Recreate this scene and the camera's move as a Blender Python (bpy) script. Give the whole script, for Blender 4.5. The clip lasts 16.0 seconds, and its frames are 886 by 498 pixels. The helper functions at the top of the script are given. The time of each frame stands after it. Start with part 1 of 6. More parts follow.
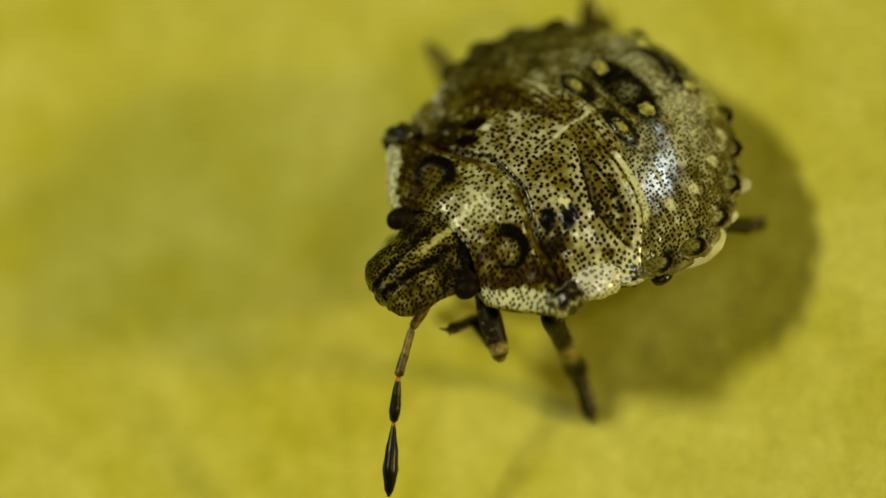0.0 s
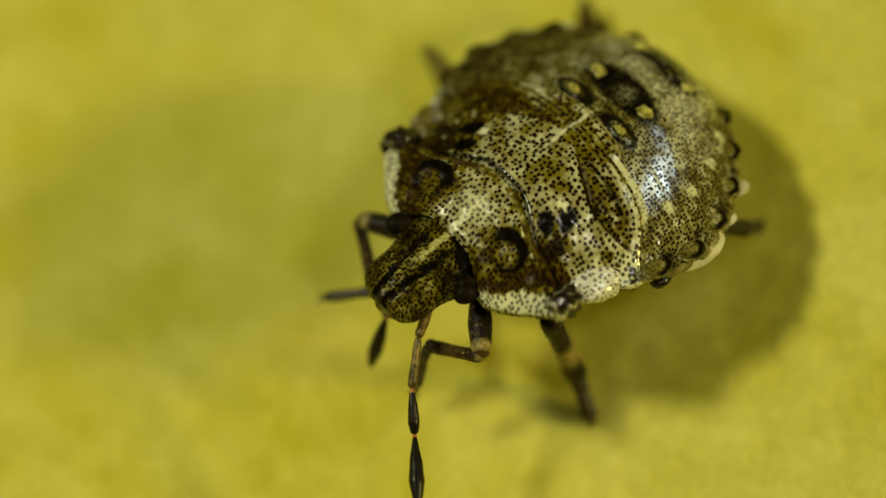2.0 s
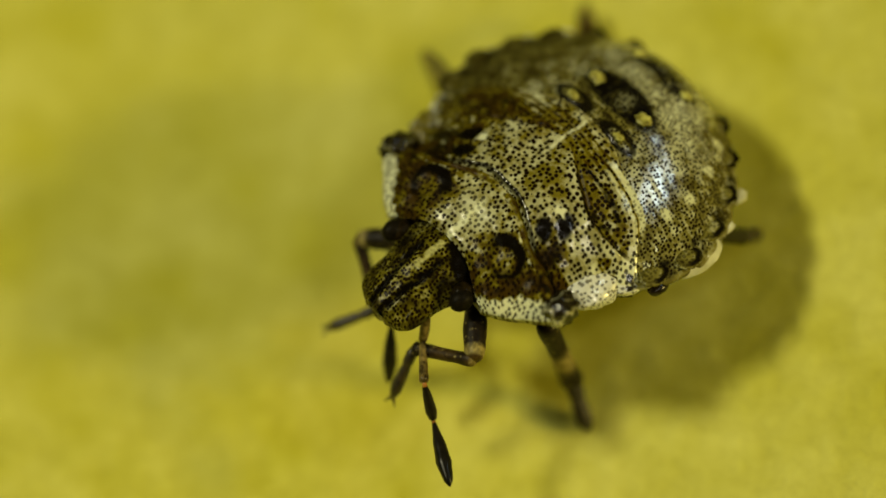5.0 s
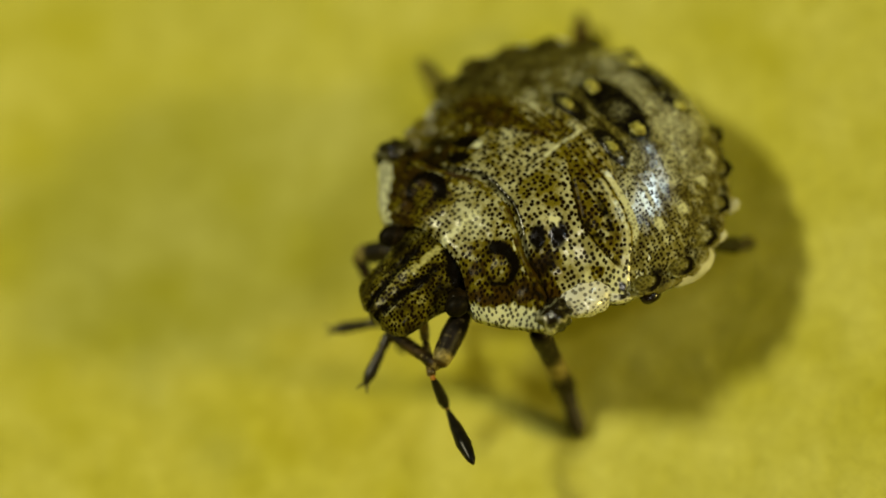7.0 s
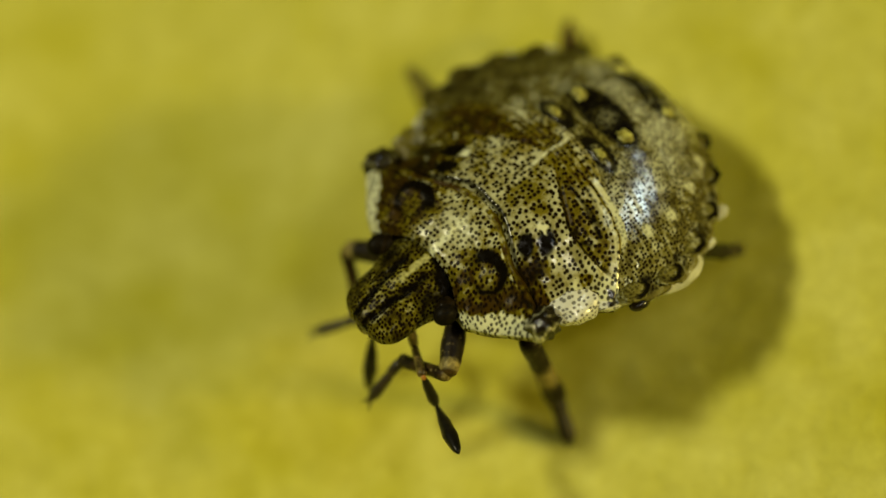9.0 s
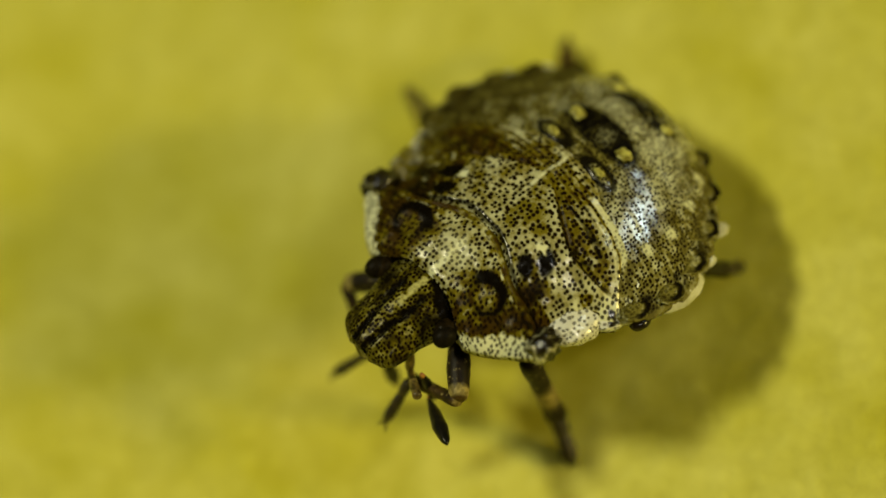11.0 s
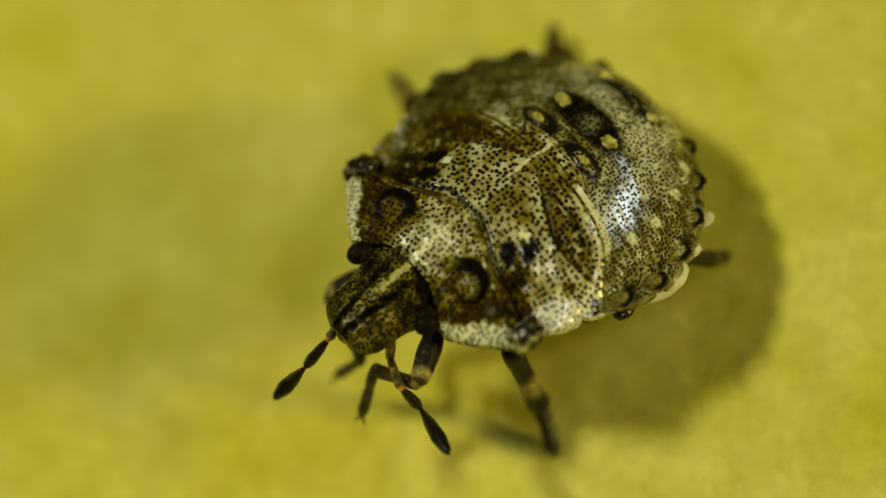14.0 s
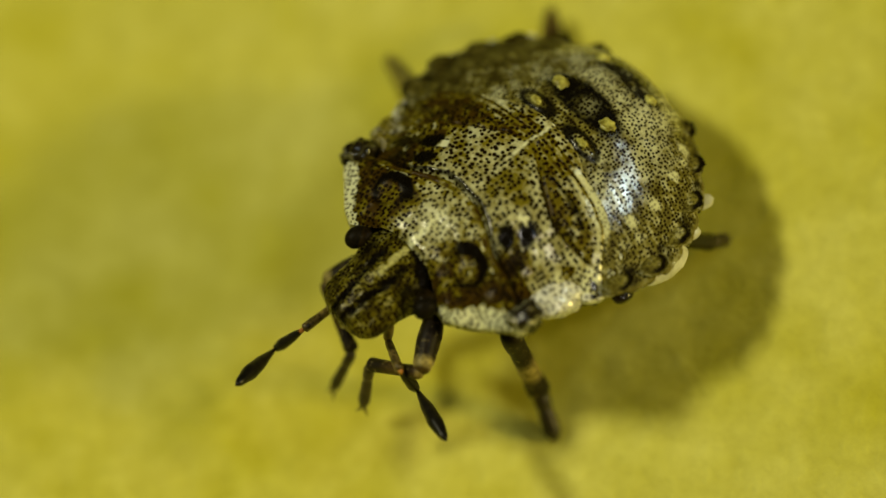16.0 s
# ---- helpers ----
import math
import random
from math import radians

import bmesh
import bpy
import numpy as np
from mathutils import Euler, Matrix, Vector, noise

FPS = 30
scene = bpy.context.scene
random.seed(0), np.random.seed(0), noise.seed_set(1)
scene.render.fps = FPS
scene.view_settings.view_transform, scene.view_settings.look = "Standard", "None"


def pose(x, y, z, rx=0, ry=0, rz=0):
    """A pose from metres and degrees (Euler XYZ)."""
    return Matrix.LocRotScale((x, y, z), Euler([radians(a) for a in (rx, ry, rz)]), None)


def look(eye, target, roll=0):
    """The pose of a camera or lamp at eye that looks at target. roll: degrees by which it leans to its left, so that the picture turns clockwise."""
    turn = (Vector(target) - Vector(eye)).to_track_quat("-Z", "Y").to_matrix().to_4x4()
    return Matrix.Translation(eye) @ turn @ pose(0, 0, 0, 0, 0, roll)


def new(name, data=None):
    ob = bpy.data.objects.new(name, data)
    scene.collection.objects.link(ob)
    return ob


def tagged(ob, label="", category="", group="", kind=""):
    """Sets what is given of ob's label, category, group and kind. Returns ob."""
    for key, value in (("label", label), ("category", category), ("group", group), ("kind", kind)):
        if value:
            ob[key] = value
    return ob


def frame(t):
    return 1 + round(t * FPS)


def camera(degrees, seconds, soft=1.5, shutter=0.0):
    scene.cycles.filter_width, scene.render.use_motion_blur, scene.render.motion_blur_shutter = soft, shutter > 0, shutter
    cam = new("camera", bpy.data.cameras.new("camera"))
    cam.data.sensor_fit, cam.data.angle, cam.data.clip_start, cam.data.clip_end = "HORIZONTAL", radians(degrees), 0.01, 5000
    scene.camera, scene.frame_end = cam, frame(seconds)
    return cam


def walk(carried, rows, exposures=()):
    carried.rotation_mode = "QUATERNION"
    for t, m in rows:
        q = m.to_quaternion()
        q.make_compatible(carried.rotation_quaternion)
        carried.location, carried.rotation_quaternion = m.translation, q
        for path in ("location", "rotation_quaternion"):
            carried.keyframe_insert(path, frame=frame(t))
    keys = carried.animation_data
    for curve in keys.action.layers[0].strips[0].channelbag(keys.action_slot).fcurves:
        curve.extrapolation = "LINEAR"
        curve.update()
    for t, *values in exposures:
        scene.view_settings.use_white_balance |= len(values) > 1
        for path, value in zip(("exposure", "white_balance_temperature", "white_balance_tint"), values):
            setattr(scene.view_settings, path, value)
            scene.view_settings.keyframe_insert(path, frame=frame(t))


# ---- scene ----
# A shield bug nymph, 8 mm long, on a yellow sheet, seen through a macro lens.
MM = 0.001


def mm_pose(x, y, z, rx=0, ry=0, rz=0):
    """A pose given in millimetres and degrees."""
    return pose(x * MM, y * MM, z * MM, rx, ry, rz)


# ---- camera and its walk ----
cam = camera(24.0, 16.0, soft=1.65)
cam.data.dof.use_dof = True
cam.data.dof.focus_distance = 0.0392
cam.data.dof.aperture_fstop = 26.0
walk(cam, [
    (0, mm_pose(-0.045, -22.054, 37.312, 34.29, -0.20, 0.22)),
    (0.5, mm_pose(-0.029, -21.952, 37.348, 34.18, -0.09, 0.09)),
    (1, mm_pose(0.013, -21.980, 37.364, 34.21, -0.12, 0.23)),
    (1.5, mm_pose(0.000, -21.921, 37.356, 34.20, 0.00, -0.00)),
    (2, mm_pose(-0.022, -21.961, 37.347, 34.26, -0.05, -0.01)),
    (2.5, mm_pose(-0.006, -21.948, 37.358, 34.26, -0.07, 0.03)),
    (3, mm_pose(-0.027, -21.961, 37.419, 34.26, -0.13, 0.06)),
    (3.5, mm_pose(-0.018, -21.944, 37.381, 34.32, -0.07, -0.01)),
    (4, mm_pose(-0.065, -21.956, 37.382, 34.33, -0.32, 0.26)),
    (6.5, mm_pose(-0.090, -21.942, 37.543, 34.39, -0.65, 0.52)),
    (7, mm_pose(-0.025, -22.061, 37.653, 34.46, -0.78, 0.67)),
    (7.5, mm_pose(0.031, -22.154, 37.827, 34.45, -0.86, 0.82)),
    (8, mm_pose(0.083, -22.131, 37.774, 34.54, -0.84, 0.72)),
    (8.5, mm_pose(0.139, -21.996, 37.770, 34.47, -0.55, 0.32)),
    (9, mm_pose(0.195, -21.933, 37.700, 34.52, -0.54, 0.32)),
    (11.5, mm_pose(0.273, -21.482, 37.671, 34.72, -0.14, -0.18)),
    (12, mm_pose(0.367, -21.395, 37.559, 34.67, -0.20, -0.01)),
    (12.5, mm_pose(0.442, -21.370, 37.513, 34.53, -0.41, 0.30)),
    (13, mm_pose(0.535, -21.400, 37.420, 34.49, -0.56, 0.57)),
    (13.5, mm_pose(0.578, -21.408, 37.388, 34.43, -0.55, 0.52)),
    (14, mm_pose(0.609, -21.433, 37.316, 34.47, -0.40, 0.27)),
    (14.5, mm_pose(0.633, -21.395, 37.227, 34.42, -0.38, 0.23)),
    (15, mm_pose(0.658, -21.383, 37.192, 34.36, -0.22, 0.01)),
    (15.5, mm_pose(0.622, -21.387, 37.143, 34.28, -0.31, 0.06)),
    (16, mm_pose(0.611, -21.444, 37.058, 34.26, -0.28, 0.00)),
])

# ---- light ----
world = bpy.data.worlds.new("room_light")
scene.world = world
world.use_nodes = True
world.node_tree.nodes["Background"].inputs[0].default_value = (1.0, 0.96, 0.86, 1)
world.node_tree.nodes["Background"].inputs[1].default_value = 0.001


def area_lamp(name, way, distance, size, watts, colour, target=(0.0015, 0.001, 0.003), long=0.0):
    """An oval lamp that shines on the bug from the direction way."""
    data = bpy.data.lights.new(name, "AREA")
    data.shape, data.size, data.size_y, data.energy, data.color = "ELLIPSE", long or size, size, watts, colour
    ob = new(name, data)
    at = Vector(target) + Vector(way).normalized() * distance
    ob.matrix_world = look(at, target)
    return ob


area_lamp("lamp_left", (-0.675, -0.02, 0.738), 0.25, 0.031, 0.352, (1.0, 0.935, 0.58), target=(0.0028, 0.0026, 0.004), long=0.046)
area_lamp("lamp_right", (0.78, -0.21, 0.48), 0.25, 0.026, 0.355, (1.0, 0.79, 0.20), long=0.040)
area_lamp("lamp_above", (0.46, 0.05, 0.88), 0.25, 0.028, 0.033, (0.70, 0.90, 1.0), long=0.034)
area_lamp("lamp_front", (0.31, -0.35, 0.88), 0.25, 0.022, 0.052, (1.0, 0.94, 0.78))


# ---- materials ----
def material(name):
    m = bpy.data.materials.new(name)
    m.use_nodes = True
    return m, m.node_tree.nodes, m.node_tree.links, m.node_tree.nodes["Principled BSDF"]


def node(nodes, kind, **values):
    n = nodes.new(kind)
    for key, value in values.items():
        if key == "op":
            n.operation = value
        elif key == "kind":
            n.data_type = value
        elif key == "blend":
            n.blend_type = value
        else:
            n.inputs[key.replace("_", " ")].default_value = value
    return n


def coords(nodes, links, scale):
    """Object coordinates in steps of so many to the metre."""
    tc = nodes.new("ShaderNodeTexCoord")
    mp = node(nodes, "ShaderNodeMapping", Scale=(scale, scale, scale))
    links.new(tc.outputs["Object"], mp.inputs["Vector"])
    return mp.outputs[0]


def ramp(nodes, links, source, stops):
    r = nodes.new("ShaderNodeValToRGB")
    while len(r.color_ramp.elements) < len(stops):
        r.color_ramp.elements.new(0.5)
    for e, (at, c) in zip(r.color_ramp.elements, stops):
        e.position, e.color = at, (*c, 1) if len(c) == 3 else c
    links.new(source, r.inputs[0])
    return r.outputs[0]


def mix(nodes, links, factor, first, second, blend="MIX"):
    m = nodes.new("ShaderNodeMix")
    m.data_type, m.blend_type = "RGBA", blend
    for socket, value in ((m.inputs[0], factor), (m.inputs[6], first), (m.inputs[7], second)):
        if isinstance(value, (int, float)):
            socket.default_value = value
        elif isinstance(value, tuple):
            socket.default_value = (*value, 1)
        else:
            links.new(value, socket)
    return m.outputs[2]


def math_node(nodes, links, op, first, second):
    m = nodes.new("ShaderNodeMath")
    m.operation, m.use_clamp = op, op in ("MULTIPLY", "ADD", "SUBTRACT")
    for socket, value in zip(m.inputs, (first, second)):
        if isinstance(value, (int, float)):
            socket.default_value = value
        else:
            links.new(value, socket)
    return m.outputs[0]


def yellow_sheet():
    m, nodes, links, bsdf = material("yellow_sheet")
    fine = node(nodes, "ShaderNodeTexNoise", Scale=1.0, Detail=5.0, Roughness=0.65)
    links.new(coords(nodes, links, 3200), fine.inputs["Vector"])
    broad = node(nodes, "ShaderNodeTexNoise", Scale=1.0, Detail=3.0, Roughness=0.5)
    links.new(coords(nodes, links, 420), broad.inputs["Vector"])
    base = ramp(nodes, links, broad.outputs[0], [(0.3, (0.565, 0.54, 0.034)), (0.7, (0.71, 0.69, 0.14))])
    grain = ramp(nodes, links, fine.outputs[0], [(0.34, (0.76, 0.74, 0.55)), (0.66, (1.0, 1.0, 1.0))])
    middle = node(nodes, "ShaderNodeTexNoise", Scale=1.0, Detail=3.0, Roughness=0.6)
    links.new(coords(nodes, links, 1300), middle.inputs["Vector"])
    patch = ramp(nodes, links, middle.outputs[0], [(0.35, (0.90, 0.895, 0.76)), (0.65, (1.0, 1.0, 1.0))])
    base = mix(nodes, links, 1.0, base, patch, "MULTIPLY")
    links.new(mix(nodes, links, 0.5, base, grain, "MULTIPLY"), bsdf.inputs["Base Color"])
    bsdf.inputs["Roughness"].default_value = 0.62
    bsdf.inputs["Specular IOR Level"].default_value = 0.2
    waves = node(nodes, "ShaderNodeBump", Strength=0.26, Distance=0.0003)
    links.new(middle.outputs[0], waves.inputs["Height"])
    bump = node(nodes, "ShaderNodeBump", Strength=0.5, Distance=0.00008)
    links.new(fine.outputs[0], bump.inputs["Height"])
    links.new(waves.outputs[0], bump.inputs["Normal"])
    links.new(bump.outputs[0], bsdf.inputs["Normal"])
    return m


def cuticle(name, pale, tan, brown, dark, dots=7200, size=0.28, rough=0.42, shine=0.35, coat=0.0, drawn=1.0, ripples=0.6, even=1.0):
    """Insect skin. The paint layer's red sets dark, green brown, blue the strength of the pits and alpha how blotchy it is; the coat keeps its share even where it is not."""
    m, nodes, links, bsdf = material(name)
    attr = nodes.new("ShaderNodeVertexColor")
    attr.layer_name = "paint"
    sep = nodes.new("ShaderNodeSeparateColor")
    links.new(attr.outputs[0], sep.inputs[0])
    where = coords(nodes, links, 1)
    flat = nodes.new("ShaderNodeAttribute")
    flat.attribute_name = "flat"
    blotch = node(nodes, "ShaderNodeTexNoise", Scale=3200.0, Detail=5.0, Roughness=0.65)
    links.new(where, blotch.inputs["Vector"])
    wide = node(nodes, "ShaderNodeTexNoise", Scale=900.0, Detail=2.0, Roughness=0.5)
    links.new(where, wide.inputs["Vector"])
    pits = nodes.new("ShaderNodeTexVoronoi")
    pits.voronoi_dimensions = "2D"
    pits.inputs["Scale"].default_value, pits.inputs["Randomness"].default_value = dots, 0.72
    stir = mix(nodes, links, 0.00005, flat.outputs["Vector"], wide.outputs[1], "LINEAR_LIGHT")
    squeeze = node(nodes, "ShaderNodeMapping", Scale=(1.0, drawn, 1.0))
    links.new(stir, squeeze.inputs["Vector"])
    links.new(squeeze.outputs[0], pits.inputs["Vector"])
    lot = nodes.new("ShaderNodeSeparateColor")
    links.new(pits.outputs["Color"], lot.inputs[0])
    grow = ramp(nodes, links, lot.outputs[0], [(0.0, (0.86, 0.86, 0.86)), (0.55, (1.0, 1.0, 1.0)), (0.93, (1.3, 1.3, 1.3)), (0.97, (4.0, 4.0, 4.0))])
    reach = node(nodes, "ShaderNodeMath", op="MULTIPLY")
    links.new(pits.outputs["Distance"], reach.inputs[0])
    links.new(grow, reach.inputs[1])
    spot = ramp(nodes, links, reach.outputs[0], [(size - 0.03, (1, 1, 1)), (size + 0.06, (0, 0, 0))])
    halo = ramp(nodes, links, reach.outputs[0], [(size, (0.5, 0.5, 0.5)), (size + 0.20, (0, 0, 0))])
    pitted = sep.outputs[2]
    cloud = ramp(nodes, links, blotch.outputs[0], [(0.40, (0, 0, 0)), (0.68, (0.46, 0.46, 0.46))])
    uneven_brown = ramp(nodes, links, blotch.outputs[0], [(0.32, (0.45, 0.45, 0.45)), (0.62, (1, 1, 1))])
    amount = math_node(nodes, links, "ADD", math_node(nodes, links, "MULTIPLY", cloud, attr.outputs[1]), math_node(nodes, links, "MULTIPLY", sep.outputs[1], uneven_brown))
    tone = ramp(nodes, links, amount, [(0.0, pale), (0.45, tan), (0.88, brown)])
    tone = mix(nodes, links, math_node(nodes, links, "MULTIPLY", halo, math_node(nodes, links, "MULTIPLY", pitted, ramp(nodes, links, sep.outputs[1], [(0.05, (0.25,) * 3), (0.5, (1.0,) * 3)]))), tone, brown)
    tone = mix(nodes, links, math_node(nodes, links, "MULTIPLY", spot, pitted), tone, (0.010, 0.0055, 0.0012))
    tone = mix(nodes, links, sep.outputs[0], tone, dark)
    links.new(tone, bsdf.inputs["Base Color"])
    matt = ramp(nodes, links, sep.outputs[0], [(0.2, (shine,) * 3), (0.9, (0.05,) * 3)])
    dull = ramp(nodes, links, sep.outputs[1], [(0.3, (1.0,) * 3), (0.75, (0.35,) * 3)])
    matt = mix(nodes, links, 1.0, matt, dull, "MULTIPLY")
    matt = mix(nodes, links, math_node(nodes, links, "MULTIPLY", spot, pitted), matt, (0.03, 0.03, 0.03))
    links.new(matt, bsdf.inputs["Specular IOR Level"])
    links.new(ramp(nodes, links, blotch.outputs[0], [(0.3, (rough - 0.06,) * 3), (0.7, (rough + 0.12,) * 3)]), bsdf.inputs["Roughness"])
    glaze = ramp(nodes, links, sep.outputs[1], [(0.36, (coat,) * 3), (0.52, (0.0,) * 3)])
    plain = ramp(nodes, links, attr.outputs[1], [(0.45, (even,) * 3), (0.7, (1.0,) * 3)])
    glaze = mix(nodes, links, 1.0, glaze, plain, "MULTIPLY")
    links.new(mix(nodes, links, math_node(nodes, links, "MULTIPLY", spot, pitted), glaze, (0.0, 0.0, 0.0)), bsdf.inputs["Coat Weight"])
    bsdf.inputs["Coat Roughness"].default_value = 0.19
    bsdf.inputs["Coat IOR"].default_value = 2.4
    hollow = node(nodes, "ShaderNodeBump", Strength=0.9, Distance=0.000024)
    links.new(math_node(nodes, links, "SUBTRACT", 1.0, math_node(nodes, links, "MULTIPLY", spot, pitted)), hollow.inputs["Height"])
    ripple = node(nodes, "ShaderNodeTexNoise", Scale=2600.0, Detail=1.0, Roughness=0.4)
    links.new(where, ripple.inputs["Vector"])
    uneven = node(nodes, "ShaderNodeBump", Strength=ripples, Distance=0.00005)
    links.new(ripple.outputs[0], uneven.inputs["Height"])
    links.new(hollow.outputs[0], uneven.inputs["Normal"])
    links.new(uneven.outputs[0], bsdf.inputs["Normal"])
    return m


def banded_skin(name, length, stops, rough=0.5):
    """Leg skin with bands along x: stops are (share of the length, colour)."""
    m, nodes, links, bsdf = material(name)
    where = coords(nodes, links, 1000.0 / length)
    split = nodes.new("ShaderNodeSeparateXYZ")
    links.new(where, split.inputs[0])
    blotch = node(nodes, "ShaderNodeTexNoise", Scale=1.0, Detail=4.0, Roughness=0.6)
    links.new(coords(nodes, links, 9000), blotch.inputs["Vector"])
    along = math_node(nodes, links, "ADD", split.outputs[0], math_node(nodes, links, "MULTIPLY", blotch.outputs[0], 0.07))
    tone = ramp(nodes, links, along, stops)
    dirt = ramp(nodes, links, blotch.outputs[0], [(0.35, (0.35, 0.33, 0.28)), (0.62, (1, 1, 1))])
    fleck = ramp(nodes, links, blotch.outputs[0], [(0.60, (0, 0, 0)), (0.70, (0.75, 0.75, 0.75))])
    tone = mix(nodes, links, fleck, mix(nodes, links, 1.0, tone, dirt, "MULTIPLY"), LEG_PALE)
    links.new(tone, bsdf.inputs["Base Color"])
    bsdf.inputs["Roughness"].default_value = rough
    bsdf.inputs["Specular IOR Level"].default_value = 0.2
    bump = node(nodes, "ShaderNodeBump", Strength=0.15, Distance=0.00003)
    links.new(blotch.outputs[0], bump.inputs["Height"])
    links.new(bump.outputs[0], bsdf.inputs["Normal"])
    return m


def plain_skin(name, first, second, rough=0.35, scale=5200, shine=0.5):
    m, nodes, links, bsdf = material(name)
    blotch = node(nodes, "ShaderNodeTexNoise", Scale=1.0, Detail=4.0, Roughness=0.6)
    links.new(coords(nodes, links, scale), blotch.inputs["Vector"])
    links.new(ramp(nodes, links, blotch.outputs[0], [(0.35, first), (0.68, second)]), bsdf.inputs["Base Color"])
    bsdf.inputs["Roughness"].default_value = rough
    bsdf.inputs["Specular IOR Level"].default_value = shine
    bump = node(nodes, "ShaderNodeBump", Strength=0.15, Distance=0.00002)
    links.new(blotch.outputs[0], bump.inputs["Height"])
    links.new(bump.outputs[0], bsdf.inputs["Normal"])
    return m


PALE, TAN, BROWN, DARK = (0.70, 0.72, 0.46), (0.172, 0.146, 0.008), (0.044, 0.0245, 0.0012), (0.004, 0.003, 0.0012)
LEG_BLACK, LEG_BROWN, LEG_PALE = (0.013, 0.008, 0.003), (0.075, 0.045, 0.010), (0.34, 0.28, 0.09)
MAT_SHEET = yellow_sheet()
MAT_BODY = cuticle("speckled_skin", PALE, TAN, BROWN, DARK, 9200, 0.31, 0.25, 0.15, 0.21)
MAT_PRONOTUM = cuticle("speckled_pronotum_skin", PALE, TAN, BROWN, DARK, 9600, 0.29, 0.25, 0.14, 0.04)
MAT_SHOULDER = cuticle("lumpy_shoulder_skin", (0.62, 0.63, 0.40), TAN, BROWN, (0.012, 0.009, 0.003), 9000, 0.3, 0.2, 0.3, 0.35, 1.0, 1.0)
MAT_ABDOMEN = cuticle("speckled_abdomen_skin", (0.62, 0.64, 0.39), (0.180, 0.162, 0.030), (0.048, 0.039, 0.006), DARK, 12200, 0.31, 0.3, 0.15, 1.0, 1.12, 0.12, 0.0)
MAT_LOBE = cuticle("cream_lobe_skin", (0.78, 0.80, 0.72), TAN, BROWN, DARK, 8200, 0.27, 0.24, 0.4, 0.3)
MAT_HEAD = cuticle("head_skin", (0.48, 0.47, 0.17), (0.16, 0.138, 0.010), (0.040, 0.031, 0.002), DARK, 13000, 0.36, 0.24, 0.12)
MAT_DARK = plain_skin("black_horn", (0.004, 0.003, 0.0015), (0.022, 0.015, 0.005), 0.2, 5200, 0.35)
MAT_LEG = plain_skin("dark_leg", (0.01, 0.008, 0.004), (0.05, 0.035, 0.012), 0.38, 5200, 0.2)
MAT_FEMUR = banded_skin("banded_femur", 1.5, [(0.0, LEG_BROWN), (0.45, LEG_BLACK), (0.82, LEG_BLACK), (0.90, LEG_PALE), (0.97, LEG_PALE), (1.0, LEG_BROWN)])
MAT_TIBIA = banded_skin("banded_tibia", 1.45, [(0.0, LEG_PALE), (0.08, LEG_BROWN), (0.18, LEG_BLACK), (0.42, LEG_BROWN), (0.60, LEG_BROWN), (0.75, LEG_BLACK)])
MAT_TIBIA_PALE = banded_skin("pale_banded_tibia", 2.8, [(0.0, LEG_BLACK), (0.42, LEG_BLACK), (0.52, LEG_PALE), (0.64, LEG_PALE), (0.74, LEG_BLACK)])
MAT_TIBIA_OLIVE = banded_skin("olive_leg", 3.4, [(0.0, (0.27, 0.24, 0.04)), (0.3, (0.27, 0.24, 0.04)), (0.6, (0.20, 0.17, 0.03)), (1.0, (0.27, 0.24, 0.04))])
MAT_TARSUS = plain_skin("dark_tarsus", (0.010, 0.008, 0.004), (0.045, 0.032, 0.012), 0.4)
MAT_ANTENNA = plain_skin("brown_antenna", (0.016, 0.010, 0.003), (0.26, 0.19, 0.055), 0.35, 7000, 0.3)
MAT_BLACK = plain_skin("black_antenna", (0.004, 0.004, 0.003), (0.014, 0.012, 0.007), 0.3, 5200, 0.2)
MAT_JOINT = plain_skin("orange_joint", (0.30, 0.10, 0.012), (0.5, 0.24, 0.04), 0.4)
MAT_EYE = plain_skin("black_eye", (0.004, 0.0035, 0.002), (0.012, 0.009, 0.004), 0.45, 14000, 0.05)
MAT_YELLOW = plain_skin("yellow_spot", (0.13, 0.11, 0.010), (0.62, 0.61, 0.15), 0.35, 6500, 0.25)
MAT_RIM = plain_skin("cream_rim", (0.46, 0.47, 0.33), (0.70, 0.71, 0.56), 0.45, 3000, 0.2)


# ---- building ----
def link_mesh(name, verts, faces, mat, parent=None, label="", paint=None, smooth=True, flat=None):
    me = bpy.data.meshes.new(name)
    me.from_pydata([tuple(c * MM for c in v) for v in verts], [], faces)
    if smooth:
        me.polygons.foreach_set("use_smooth", [True] * len(me.polygons))
    if paint is not None:
        layer = me.color_attributes.new("paint", "FLOAT_COLOR", "POINT")
        layer.data.foreach_set("color", np.asarray(paint, dtype=np.float32).ravel())
    if flat is not None:
        spread = me.attributes.new("flat", "FLOAT_VECTOR", "POINT")
        spread.data.foreach_set("vector", (np.asarray(flat, dtype=np.float32) * MM).ravel())
    me.materials.append(mat)
    me.update()
    ob = new(name, me)
    if parent:
        ob.parent = parent
    if label:
        ob["label"] = label
    return ob


def bump01(x, low, high):
    """0 below low, 1 above high, smooth between."""
    s = np.clip((x - low) / (high - low), 0, 1)
    return s * s * (3 - 2 * s)


def blob(a, b, ca, cb, ra, rb, edge=0.25):
    """1 inside an oval, 0 outside it."""
    d = np.sqrt(((a - ca) / ra) ** 2 + ((b - cb) / rb) ** 2)
    return 1 - bump01(d, 1 - edge, 1 + edge)


